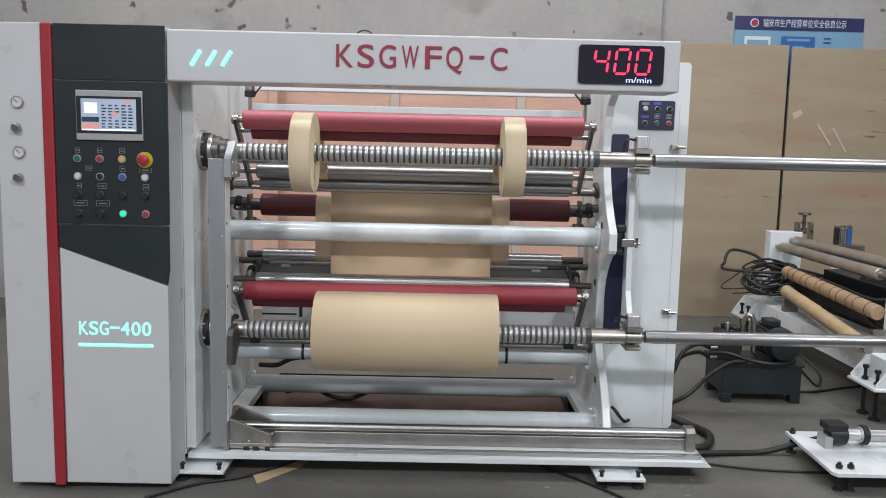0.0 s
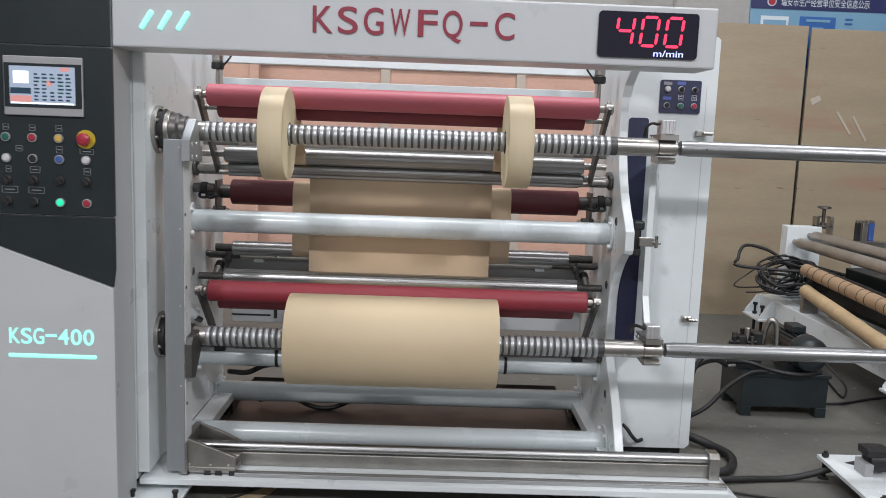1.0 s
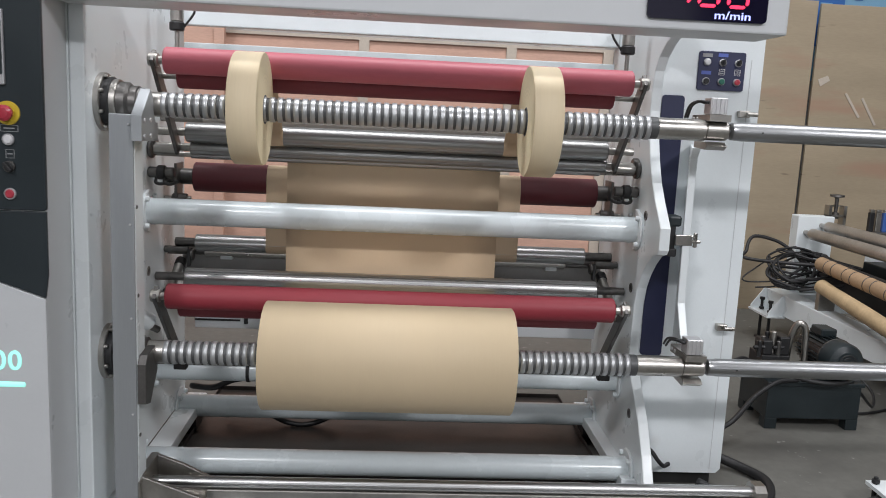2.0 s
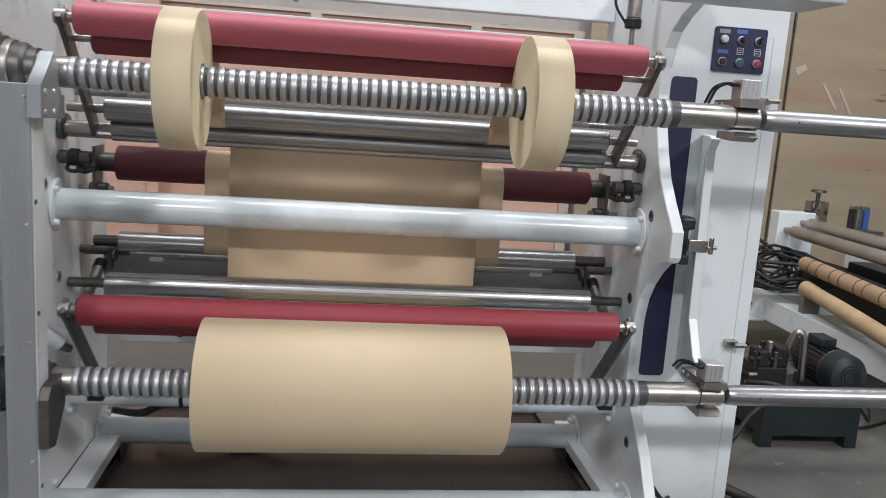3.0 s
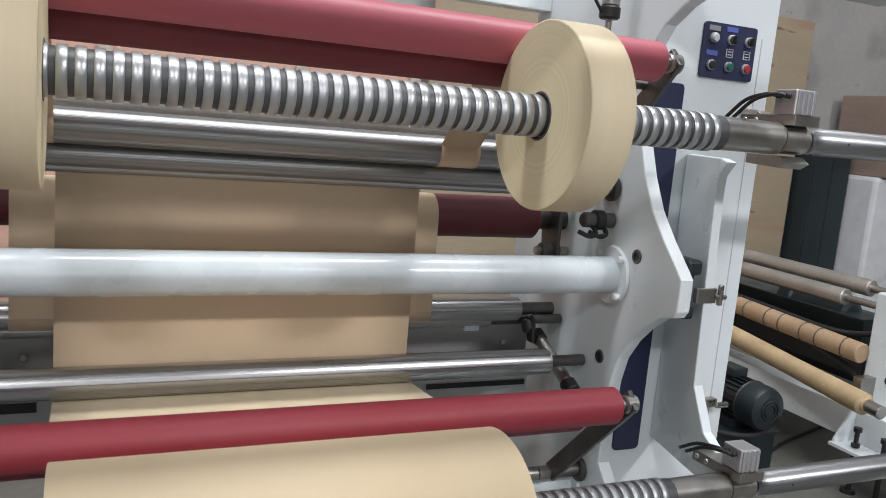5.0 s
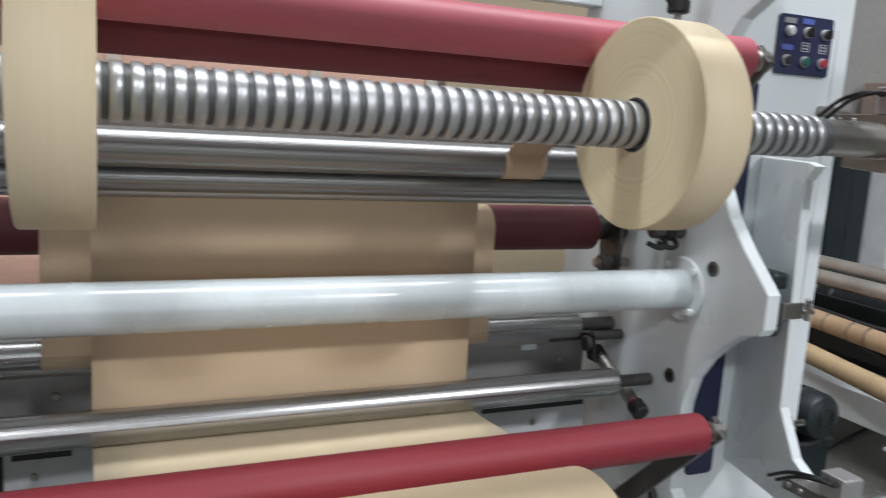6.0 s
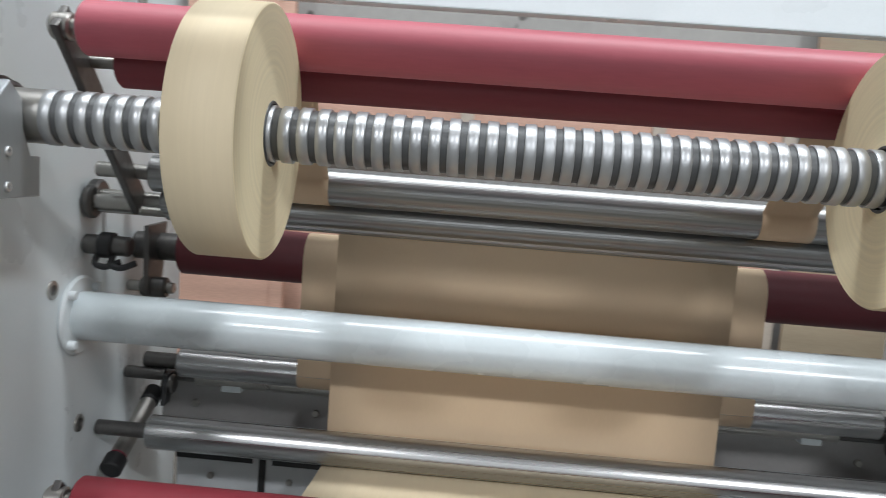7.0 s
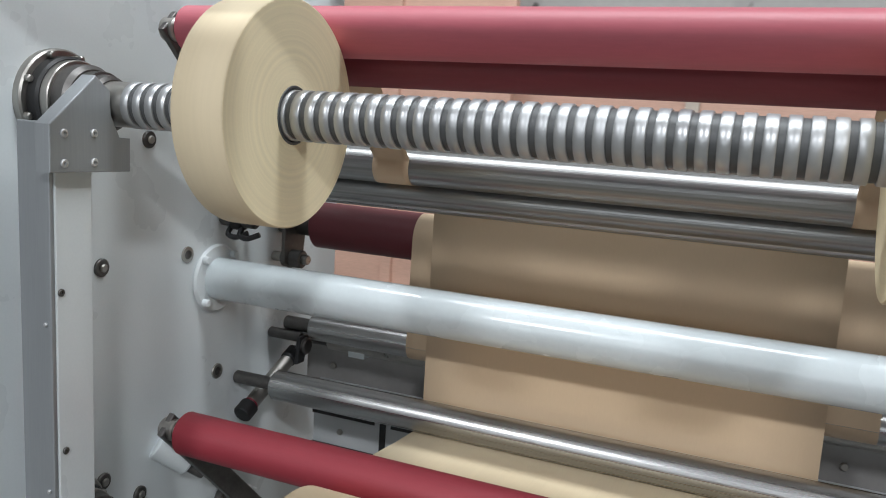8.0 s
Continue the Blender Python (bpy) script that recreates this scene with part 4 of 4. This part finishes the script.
for y, z in ((3.634, 1.287), (3.514, 1.055), (3.514, 0.640), (3.608, 0.575)):
    t = thing("wall_bolt", "recessed bolt with a dark washer in the side plate", "bolt", group="side plate bolts")
    part("washer", rod((LX - 0.004, y, z), (LX + 0.005, y, z), 0.017, 0.002, 24), DARKSTEEL, t)
    part("head", rod((LX + 0.004, y, z), (LX + 0.010, y, z), 0.008, 0.002, 12), STEEL, t)
t = thing("drum_brake", "white ribbed air brake low on the side plate", "brake")
part("body", rod((LX, 3.655, 0.665), (LX + 0.05, 3.70, 0.62), 0.030, 0.004, 24), WHITE, t)
part("stem", rod((LX + 0.03, 3.69, 0.62), (LX + 0.07, 3.72, 0.59), 0.012, 0.002, 14), DARKSTEEL, t)
single("cable_loop", hose([(-0.250, 3.20, 1.790), (-0.238, 3.20, 1.812), (-0.215, 3.20, 1.820), (-0.192, 3.20, 1.812), (-0.180, 3.20, 1.790)], 0.003), BLACK, "thin black wire loop standing on the top beam", "wire")
single("rear_beam", box(LX + 0.001, RX - 0.001, 4.27, 4.33, 1.66, 1.76, 0.004), WHITE, "white rear cross beam at the top", "cross bar")
single("hose", hose([(-0.80, 4.05, 0.28), (-0.70, 3.98, 0.30), (-0.62, 3.96, 0.34), (-0.50, 3.98, 0.35), (-0.38, 4.0, 0.36), (-0.2, 4.05, 0.30)], 0.012), BLACK, "black hose strapped along the lower tie bar", "hose")
single("hose", hose([(-0.72, 4.32, 0.06), (-0.58, 4.30, 0.09), (-0.46, 4.28, 0.05), (-0.36, 4.28, 0.045), (-0.22, 4.30, 0.10)], 0.012), BLACK, "black hose sagging behind the rear tie bar", "hose")

# ---- behind the machine ----
panel = thing("crate_panel", "large reddish plywood crate panel with pale battens against the wall", "wooden panel")
part("board", box(-1.95, 1.52, 6.985, 7.04, FLOOR, 1.887), CRATE, panel)
part("top_rail", box(-1.95, 1.52, 6.96, 6.986, 1.866, 1.887), BATTEN, panel)
part("bottom_rail", box(-1.95, 1.52, 6.96, 6.986, FLOOR, 0.12), BATTEN, panel)
for x in (-1.90, -1.33, -0.29, 0.77, 1.48):
    part("batten", box(x - 0.036, x + 0.036, 6.958, 6.986, 0.12, 1.866), BATTEN, panel)
side = thing("crate_panel", "tall reddish plywood crate panel standing against the wall", "wooden panel")
part("board", box(-2.9, -1.23, 6.76, 6.79, FLOOR, 2.2, 0.002), CRATE, side)
for x in (-2.86, -1.95, -1.265):
    part("batten", box(x - 0.035, x + 0.035, 6.735, 6.759, FLOOR, 2.2, 0.002), CRATE, side)

for x0, x1, z1, dy in ((1.53, 2.955, 2.30, 0.0), (2.985, 4.61, 2.285, 0.012)):
    t = thing("plywood_sheet", "tall weathered plywood sheet leaning on the back wall", "plywood sheet", group="plywood sheets")
    part("board", box(x0, x1, 6.86 + dy, 6.885 + dy, FLOOR, z1, 0.002), PLY, t)
# made-up dark block that fills the unlit gap between plywood and pallet
dark = thing("dark_gap_block", "dark charcoal block with doors, added for the unlit gap beside the plywood", "cabinet")
part("body", box(4.64, 5.03, 6.72, 7.03, 0.06, 1.42, 0.006), DARK, dark)
part("plinth", box(4.67, 5.00, 6.75, 7.02, FLOOR, 0.061), BLACK, dark)
for x0 in (4.648, 4.838):
    part("door", box(x0, x0 + 0.184, 6.706, 6.719, 0.08, 1.40, 0.003), DARK, dark)
sign = thing("notice_board", "navy and pale blue safety notice board on the wall", "notice board")
part("board", box(2.555, 3.64, 7.03, 7.05, 1.75, 2.555), SIGNBLUE, sign)
part("header", box(2.555, 3.64, 7.024, 7.032, 2.445, 2.555), SIGNNAVY, sign)
letters("heading", "\u745e\u5b89\u5e02\u751f\u4ea7\u7ecf\u8425\u5355\u4f4d\u5b89\u5168\u4fe1\u606f\u516c\u793a", 3.14, 7.022, 2.475, 0.05, 0.70, SIGNWHITE, sign, 0.001, 0.0)
part("emblem", rod((2.715, 7.025, 2.50), (2.715, 7.02, 2.50), 0.036, 0.001), SIGNWHITE, sign)
part("emblem_centre", rod((2.715, 7.021, 2.50), (2.715, 7.017, 2.50), 0.028, 0.001), REDBTN, sign)
part("panel", box(2.64, 2.86, 7.024, 7.032, 2.0, 2.39), SIGNWHITE, sign)
part("panel_picture", box(2.66, 2.84, 7.020, 7.026, 2.1, 2.36), SIGNBLUE, sign)
part("panel", box(2.95, 3.235, 7.024, 7.032, 2.0, 2.395), SIGNMID, sign)
part("print_bar", box(3.00, 3.19, 7.020, 7.026, 2.355, 2.375), SIGNBLUE, sign)
part("print_bar", box(3.05, 3.14, 7.020, 7.026, 2.30, 2.315), SIGNBLUE, sign)
for z in (2.38, 2.345):
    part("print_bar", box(3.31, 3.37, 7.024, 7.032, z, z + 0.012), SIGNMID, sign)
part("panel", box(3.31, 3.58, 7.024, 7.032, 2.1, 2.30), SIGNWHITE, sign)
single("conduit", rod((1.95, 7.03, 2.2), (1.95, 7.03, 5.9), 0.007, 0.001, 12), DARKGREY, "thin grey conduit on the plaster wall", "conduit")

# ---- hydraulic unit ----
unit = thing("hydraulic_unit", "dark green hydraulic tank with a finned motor and black valves", "hydraulic unit")
bm = box(1.680, 2.118, 4.410, 4.70, 0.070, 0.232, 0.004)
add_box(bm, 1.670, 2.128, 4.400, 4.71, 0.226, 0.246, 0.004)
part("tank", bm, TANK, unit, "dark green steel tank")
for x in (1.680, 2.062):
    for y in (4.410, 4.644):
        part("leg", box(x, x + 0.056, y, y + 0.056, FLOOR, 0.071, 0.002), TANK, unit)
MX, MZ = 1.992, 0.356
motor = part("motor", lathe((MX, 4.66, MZ), (MX, 4.335, MZ), [(0, 0.06), (0.01, 0.074), (0.215, 0.074), (0.217, 0.086), (0.295, 0.086), (0.311, 0.078), (0.322, 0.052)], 40), TANK, unit, "dark finned electric motor")
for k in range(26):
    f = part("fin", box(-0.002, 0.002, -0.205, 0.0, 0.070, 0.086), TANK, motor)
    f.matrix_world = Matrix.Translation((MX, 4.65, MZ)) @ Euler((0, radians(360 * k / 26), 0)).to_matrix().to_4x4()
part("motor_foot", box(MX - 0.07, MX + 0.07, 4.46, 4.62, 0.246, 0.285), TANK, motor)
part("terminal_box", box(MX - 0.045, MX + 0.03, 4.50, 4.60, MZ + 0.078, MZ + 0.115, 0.006), TANK, motor)
part("cover_band", ring_solid((MX, 4.440, MZ), (MX, 4.432, MZ), 0.080, 0.0885, 40), DARKSTEEL, motor)
for rr in (0.022, 0.036):
    part("fan_grille", ring_solid((MX, 4.340, MZ), (MX, 4.334, MZ), rr, rr + 0.006, 28), BLACK, motor)
block = part("valve_block", box(1.660, 1.790, 4.46, 4.60, 0.246, 0.350, 0.004), BLACK, unit, "black valve block with fittings")
for x0, x1, z1 in ((1.662, 1.708, 0.418), (1.738, 1.788, 0.436)):
    part("solenoid", box(x0, x1, 4.465, 4.56, 0.351, z1, 0.006), BLACK, block)
for k in range(5):
    x, y = 1.645 + 0.030 * k, 4.47 + 0.03 * (k % 3)
    part("fitting", rod((x, y, 0.340), (x, y, 0.418 + 0.014 * (k % 3)), 0.011, 0.003, 14), DARKSTEEL if k % 2 else BLACK, block)
    part("cross_fitting", rod((x - 0.026, y, 0.385), (x + 0.026, y, 0.387), 0.009, 0.002, 12), BLACK, block)
for z in (0.264, 0.286, 0.318):
    part("hose_nipple", rod((1.612, 4.462, z), (1.662, 4.470, z), 0.008, 0.002, 12), ALUBLOCK, block, "bright metal hose nipple")
part("gauge_stem", rod((1.722, 4.50, 0.35), (1.722, 4.50, 0.455), 0.014, 0.003, 16), STEEL, block)
part("pump_pipe", hose([(1.805, 4.53, 0.29), (1.808, 4.51, 0.42), (1.825, 4.49, 0.495), (1.855, 4.48, 0.48), (1.865, 4.48, 0.38), (1.868, 4.48, 0.29)], 0.015, 10), STEEL, unit, "bent steel pump pipe")
for k, pts in enumerate(([(1.614, 4.462, 0.264), (1.53, 4.42, 0.30), (1.40, 4.34, 0.27), (1.33, 4.32, 0.12), (1.27, 4.30, 0.035)],
                         [(1.614, 4.462, 0.318), (1.53, 4.40, 0.35), (1.42, 4.32, 0.32), (1.36, 4.30, 0.20), (1.26, 4.34, 0.10)],
                         [(1.80, 4.385, 0.262), (1.70, 4.37, 0.255), (1.57, 4.31, 0.20), (1.42, 4.20, 0.12), (1.28, 4.22, 0.04)],
                         [(1.614, 4.462, 0.286), (1.70, 4.40, 0.30), (1.82, 4.375, 0.268), (1.94, 4.36, 0.256), (2.06, 4.40, 0.262), (2.10, 4.50, 0.262)],
                         [(2.06, 4.45, 0.28), (2.18, 4.5, 0.16), (2.30, 4.6, 0.07), (2.38, 4.75, 0.10), (2.30, 4.9, 0.2), (2.1, 4.8, 0.28)])):
    single("hose", hose(pts, 0.011 if k < 4 else 0.007), BLACK, "black rubber hydraulic hose beside the tank", "hose", "hydraulic hoses")
single("cable", hose([(2.06, 4.55, 0.05), (2.3, 4.62, 0.03), (2.6, 4.75, 0.028), (3.2, 4.9, 0.028), (4.0, 4.8, 0.028)], 0.007), BLACK, "thin black cable lying on the floor", "cable")
single("hose", hose([(1.10, 4.05, 0.10), (1.24, 4.00, 0.075), (1.36, 3.93, 0.045), (1.41, 3.82, 0.042), (1.375, 3.70, 0.042), (1.30, 3.63, 0.042), (1.20, 3.66, 0.042), (1.12, 3.75, 0.06)], 0.019, 12), BLACK, "thick black hose looped on the floor", "hose")
single("hose", hose([(1.22, 3.56, 0.040), (1.40, 3.59, 0.036), (1.60, 3.615, 0.036), (1.80, 3.60, 0.10), (1.90, 3.52, 0.155), (1.96, 3.50, 0.175)], 0.013, 10), BLACK, "black hose led to the pump plate", "hose")
single("cable", hose([(1.22, 3.50, 0.028), (1.5, 3.42, 0.027), (1.8, 3.40, 0.027)], 0.005), BLACK, "thin black cable on the floor", "cable")
single("cable", hose([(-1.02, 3.02, 0.028), (-0.86, 3.16, 0.028), (-0.68, 3.25, 0.028), (-0.5, 3.45, 0.028), (-0.3, 3.9, 0.028)], 0.006), BLACK, "thin black cable under the base plate", "cable")
single("cable", hose([(0.47, 3.6, 0.028), (0.55, 3.42, 0.028), (0.72, 3.24, 0.028), (0.86, 3.05, 0.028), (0.95, 2.8, 0.028)], 0.005), BLACK, "thin black cable on the concrete floor", "cable")
single("cable", hose([(0.925, 3.77, 0.185), (0.94, 3.75, 0.172), (0.96, 3.745, 0.145), (0.985, 3.75, 0.122), (1.01, 3.77, 0.122)], 0.008), BLACK, "short black cable beside the side plate", "cable")
bm = bmesh.new()
vs = [bm.verts.new((x, y, FLOOR + 0.003 + dz)) for x, y, dz in ((-0.628, 3.185, 0), (-0.662, 3.262, 0.004), (-0.604, 3.350, 0.002), (-0.455, 3.455, 0.0), (-0.482, 3.362, 0.003))]
bm.faces.new(vs)
ext = bmesh.ops.extrude_face_region(bm, geom=bm.faces[:])["geom"]
for v in ext:
    if isinstance(v, bmesh.types.BMVert):
        v.co.z -= 0.003
bmesh.ops.recalc_face_normals(bm, faces=bm.faces[:])
single("cardboard_scrap", bm, CARD, "torn brown cardboard scrap lying on the concrete floor", "cardboard")

# ---- pump plate ----
pp = thing("pump_plate", "white steel base plate with a small black and steel pump", "pump")
bm = bmesh.new()
lo = [(1.722, 3.685), (1.705, 3.20), (1.72, 3.175), (2.55, 3.175), (2.55, 3.685)]
a = [bm.verts.new((x, y, 0.098)) for x, y in lo]
b = [bm.verts.new((x, y, 0.112)) for x, y in lo]
bm.faces.new(a)
bm.faces.new(b)
for i in range(5):
    bm.faces.new((a[i], a[(i + 1) % 5], b[(i + 1) % 5], b[i]))
bmesh.ops.recalc_face_normals(bm, faces=bm.faces[:])
part("plate", bm, WHITE, pp)
part("raised_rail", box(2.02, 2.55, 3.56, 3.64, 0.113, 0.14, 0.003), WHITE, pp)
part("side_block", box(2.02, 2.20, 3.30, 3.36, 0.113, 0.135, 0.002), STEEL, pp)
bm = bmesh.new()
add_lathe(bm, (1.82, 3.50, 0.165), (1.91, 3.50, 0.165), [(0, 0.02), (0.006, 0.04), (0.08, 0.045), (0.09, 0.03)], 24)
add_box(bm, 1.805, 1.90, 3.46, 3.54, 0.19, 0.222, 0.006)
part("pump_motor", bm, BLACK, pp, "black pump motor with a terminal box")
part("stand", box(1.80, 1.835, 3.46, 3.54, 0.111, 0.165, 0.002), SILVER, pp)
part("pump_body", lathe((1.905, 3.50, 0.165), (2.42, 3.50, 0.165), [(0, 0.026), (0.06, 0.026), (0.061, 0.036), (0.10, 0.036), (0.101, 0.016), (0.20, 0.016), (0.201, 0.024), (0.26, 0.024), (0.261, 0.014), (0.515, 0.014)], 24), ALUBLOCK, pp, "turned steel pump shaft")
part("coupling_collar", rod((1.972, 3.50, 0.165), (2.000, 3.50, 0.165), 0.044, 0.004, 24), BLACK, pp)
part("bearing_foot", box(2.14, 2.20, 3.475, 3.525, 0.111, 0.155, 0.002), STEEL, pp)
for x, y in ((1.742, 3.655), (1.752, 3.235), (1.80, 3.235), (2.45, 3.235)):
    part("levelling_bolt", lathe((x, y, FLOOR), (x, y, 0.15), [(0, 0.022), (0.008, 0.020), (0.010, 0.009), (0.095, 0.009), (0.096, 0.014), (0.108, 0.014), (0.109, 0.008), (0.118, 0.008)], 16), BLACK, pp, "black levelling foot")

# ---- unwinding machine at the side ----
un = thing("unwinding_frame", "dusty white unwinding frame with wrapped tubes and steel rollers", "machine")
part("front_beam", box(2.45, 2.575, 3.3, 6.12, 0.205, 0.335, 0.004), WHITE, un, "dusty white long beam")
part("rear_beam", box(3.03, 3.15, 3.3, 6.12, 0.205, 0.335, 0.004), WHITE, un)
for y in (6.02, 4.24, 3.2):
    g = part("foot_bracket", prism_y([(2.35, 0.20), (2.46, 0.20), (2.46, 0.335), (2.43, 0.335), (2.35, 0.222)], y - 0.16, y - 0.15, 0.001), WHITE, un)
    part("foot_bracket", prism_y([(2.35, 0.20), (2.46, 0.20), (2.46, 0.335), (2.43, 0.335), (2.35, 0.222)], y + 0.09, y + 0.10, 0.001), WHITE, un)
    part("foot_base", box(2.34, 2.46, y - 0.17, y + 0.11, 0.192, 0.206, 0.002), WHITE, un)
    for dy in (-0.09, 0.03):
        part("levelling_bolt", lathe((2.395, y + dy, FLOOR), (2.395, y + dy, 0.3), [(0, 0.03), (0.012, 0.028), (0.014, 0.010), (0.19, 0.010), (0.191, 0.017), (0.203, 0.017), (0.205, 0.009), (0.25, 0.009), (0.251, 0.016), (0.268, 0.016)], 12), BLACK, un)
    part("cross_beam", box(2.575, 3.03, y - 0.05, y + 0.05, 0.21, 0.33, 0.003), WHITE, un)
part("end_plate", box(2.56, 2.80, 6.02, 6.12, 0.335, 0.835, 0.006), WHITE, un, "white end plate")
part("end_plate", box(2.54, 3.12, 4.22, 4.400, 0.335, 0.800, 0.008), WHITE, un, "white end plate")
part("plate_hole", rod((2.538, 4.285, 0.462), (2.546, 4.285, 0.462), 0.018, 0.001, 20), BLACK, un)
part("rear_panel", box(3.03, 3.06, 4.40, 6.02, 0.336, 0.660, 0.003), WHITE, un, "white rear panel with round holes")
for y in (5.75, 5.45, 5.15):
    part("panel_hole", rod((3.029, y, 0.55), (3.036, y, 0.55), 0.020, 0.001, 16), BLACK, un)
for x, z, y1 in ((2.615, 0.729, 4.60), (2.715, 0.776, 4.56)):
    rl = part("roller", rod((x, y1, z), (x, 5.93, z), 0.036, 0.003), DUSTY, un, "dusty grey steel roller")
    part("journal", rod((x, 4.38, z), (x, y1, z), 0.016, 0.001, 16), STEEL, rl)
    part("journal", rod((x, 5.93, z), (x, 6.03, z), 0.016, 0.001, 16), STEEL, rl)
tb = part("core_tube", rod((2.501, 4.39, 0.546), (2.545, 5.66, 0.585), 0.042, 0.004), BROWNTUBE, un, "brown wrapped core tube with dark ties")
for k in range(11):
    f = 0.06 + 0.085 * k + 0.02 * (k % 2)
    p = Vector((2.501, 4.39, 0.546)).lerp(Vector((2.545, 5.66, 0.585)), f)
    w = (Vector((0.045, 1.27, 0.04)) + Vector((0.12 * (k % 3 - 1), 0, 0))).normalized()
    part("tie", ring_solid(p, p + w * 0.006, 0.0415, 0.0445, 28), DARKSTEEL, tb)
ta = part("wrapped_tube", lathe((2.335, 4.20, 0.405), (2.50, 5.56, 0.47), [(0, 0.030), (0.012, 0.030), (0.02, 0.044), (0.4, 0.041), (0.8, 0.043), (1.2, 0.040), (1.345, 0.043), (1.36, 0.035)], 28), KRAFT, un, "tube wrapped in creased kraft paper")
part("tube_end", rod((2.327, 4.135, 0.402), (2.345, 4.28, 0.409), 0.026, 0.002), STEEL, un, "bare steel tube end")
for y in (4.36, 5.50):
    part("tube_rest", box(2.46, 2.56, y - 0.02, y + 0.02, 0.33, 0.46, 0.002), STEEL, un)
part("drive_motor", lathe((2.86, 4.75, 0.60), (2.86, 5.15, 0.60), [(0, 0.05), (0.01, 0.075), (0.30, 0.075), (0.31, 0.085), (0.38, 0.085), (0.40, 0.06)], 28), TANK, un, "dark drive motor behind the rollers")
# motor base, enlarged as a dark block to stand for the dim cavity
part("motor_base", box(2.77, 2.99, 4.62, 5.60, 0.335, 0.62, 0.006), TANK, un)
part("cable_duct", box(2.66, 2.76, 4.5, 5.9, 0.40, 0.50, 0.004), BLACK, un)
bm = box(2.765, 2.785, 6.04, 6.10, 0.835, 0.905, 0.001)
add_box(bm, 2.865, 2.885, 6.04, 6.10, 0.66, 0.905, 0.001)
add_box(bm, 2.765, 2.885, 6.04, 6.10, 0.832, 0.845, 0.001)
add_box(bm, 2.785, 2.865, 6.095, 6.10, 0.895, 0.905, 0.001)
part("yoke", bm, STEEL, un)
part("adjusting_screw", lathe((2.825, 6.07, 0.82), (2.825, 6.07, 1.0), [(0, 0.022), (0.04, 0.022), (0.042, 0.011), (0.135, 0.013), (0.142, 0.045), (0.155, 0.043), (0.158, 0.012)], 24), DARKSTEEL, un, "black adjusting hand wheel")
random.seed(11)
for k in range(13):
    cx, cy, cz = 2.49 + random.uniform(-0.10, 0.10), 5.93 + random.uniform(-0.12, 0.05), 0.51 + random.uniform(-0.06, 0.05)
    rx, rz = random.uniform(0.12, 0.24), random.uniform(0.05, 0.12)
    tilt = random.uniform(-0.5, 0.5)
    pts = []
    for i in range(8):
        a = 2 * math.pi * i / 8 * random.uniform(0.9, 1.05) + k
        pts.append((cx + rx * math.cos(a), cy + 0.08 * math.sin(a + tilt) - 0.05, max(0.36, cz + rz * math.sin(a) + tilt * 0.15 * math.cos(a))))
    pts.append((cx + 0.35, cy - 0.35, 0.52 + random.uniform(-0.02, 0.1)))
    single("cable", hose(pts, random.choice((0.007, 0.009, 0.011, 0.005))), BLACK, "tangled black cable hung on the unwinding frame", "cable", "tangled cables")
single("cable", hose([(2.60, 5.75, 0.62), (2.57, 5.45, 0.61), (2.56, 5.0, 0.60), (2.57, 4.6, 0.585), (2.60, 4.40, 0.62)], 0.012), BLACK, "black cable lying along the core tube", "cable")
single("cable", hose([(2.60, 5.75, 0.56), (2.58, 5.3, 0.53), (2.56, 4.8, 0.515), (2.54, 4.5, 0.47), (2.56, 4.40, 0.40)], 0.014), BLACK, "thick black cable lying along the core tube", "cable")
for dx, mat in ((0.0, BLACK), (0.045, STEEL), (0.095, BLUEBODY)):
    t = thing("marker_pen", "upright marker tools on the frame behind the rollers", "tool", group="upright tools")
    part("barrel", box(3.08 + dx, 3.115 + dx, 6.10, 6.13, 0.74, 0.865, 0.005), mat, t)
    part("cap", box(3.082 + dx, 3.113 + dx, 6.102, 6.128, 0.865, 0.885, 0.004), STEEL, t)
part("tool_shelf", box(2.88, 3.28, 6.04, 6.14, 0.70, 0.74, 0.003), STEEL, un)
wrapped = thing("wrapped_pallet", "white plastic-wrapped pallet load with a weathered plywood lid", "pallet load")
part("load", box(5.05, 7.2, 6.48, 6.92, 0.15, 1.18, 0.03), WRAP, wrapped)
part("lid", box(5.10, 7.3, 6.44, 6.95, 1.18, 1.79, 0.01), WEATHERED, wrapped, "weathered brown plywood lid")
part("pallet", box(5.07, 7.18, 6.50, 6.90, FLOOR, 0.15), BATTEN, wrapped)
for pts in ([(3.02, 6.856, 1.75), (3.09, 6.856, 1.78), (3.11, 6.856, 1.745), (3.04, 6.856, 1.70)],):
    bm = prism_y([(x, z) for x, _, z in pts], 6.868, 6.8725)
    single("tape_scrap", bm, BATTEN, "scrap of pale tape stuck on the plywood", "tape")
for x0, z0, x1, z1 in ((3.24, 1.66, 3.36, 1.49), (3.37, 1.63, 3.49, 1.44)):
    d = Vector((x1 - x0, z1 - z0)).normalized()
    n = Vector((-d.y, d.x)) * 0.009
    single("tape_scrap", prism_y([(x0 + n.x, z0 + n.y), (x1 + n.x, z1 + n.y), (x1 - n.x, z1 - n.y), (x0 - n.x, z0 - n.y)], 6.866, 6.8725), BATTEN, "thin torn tape strip stuck on the plywood", "tape")
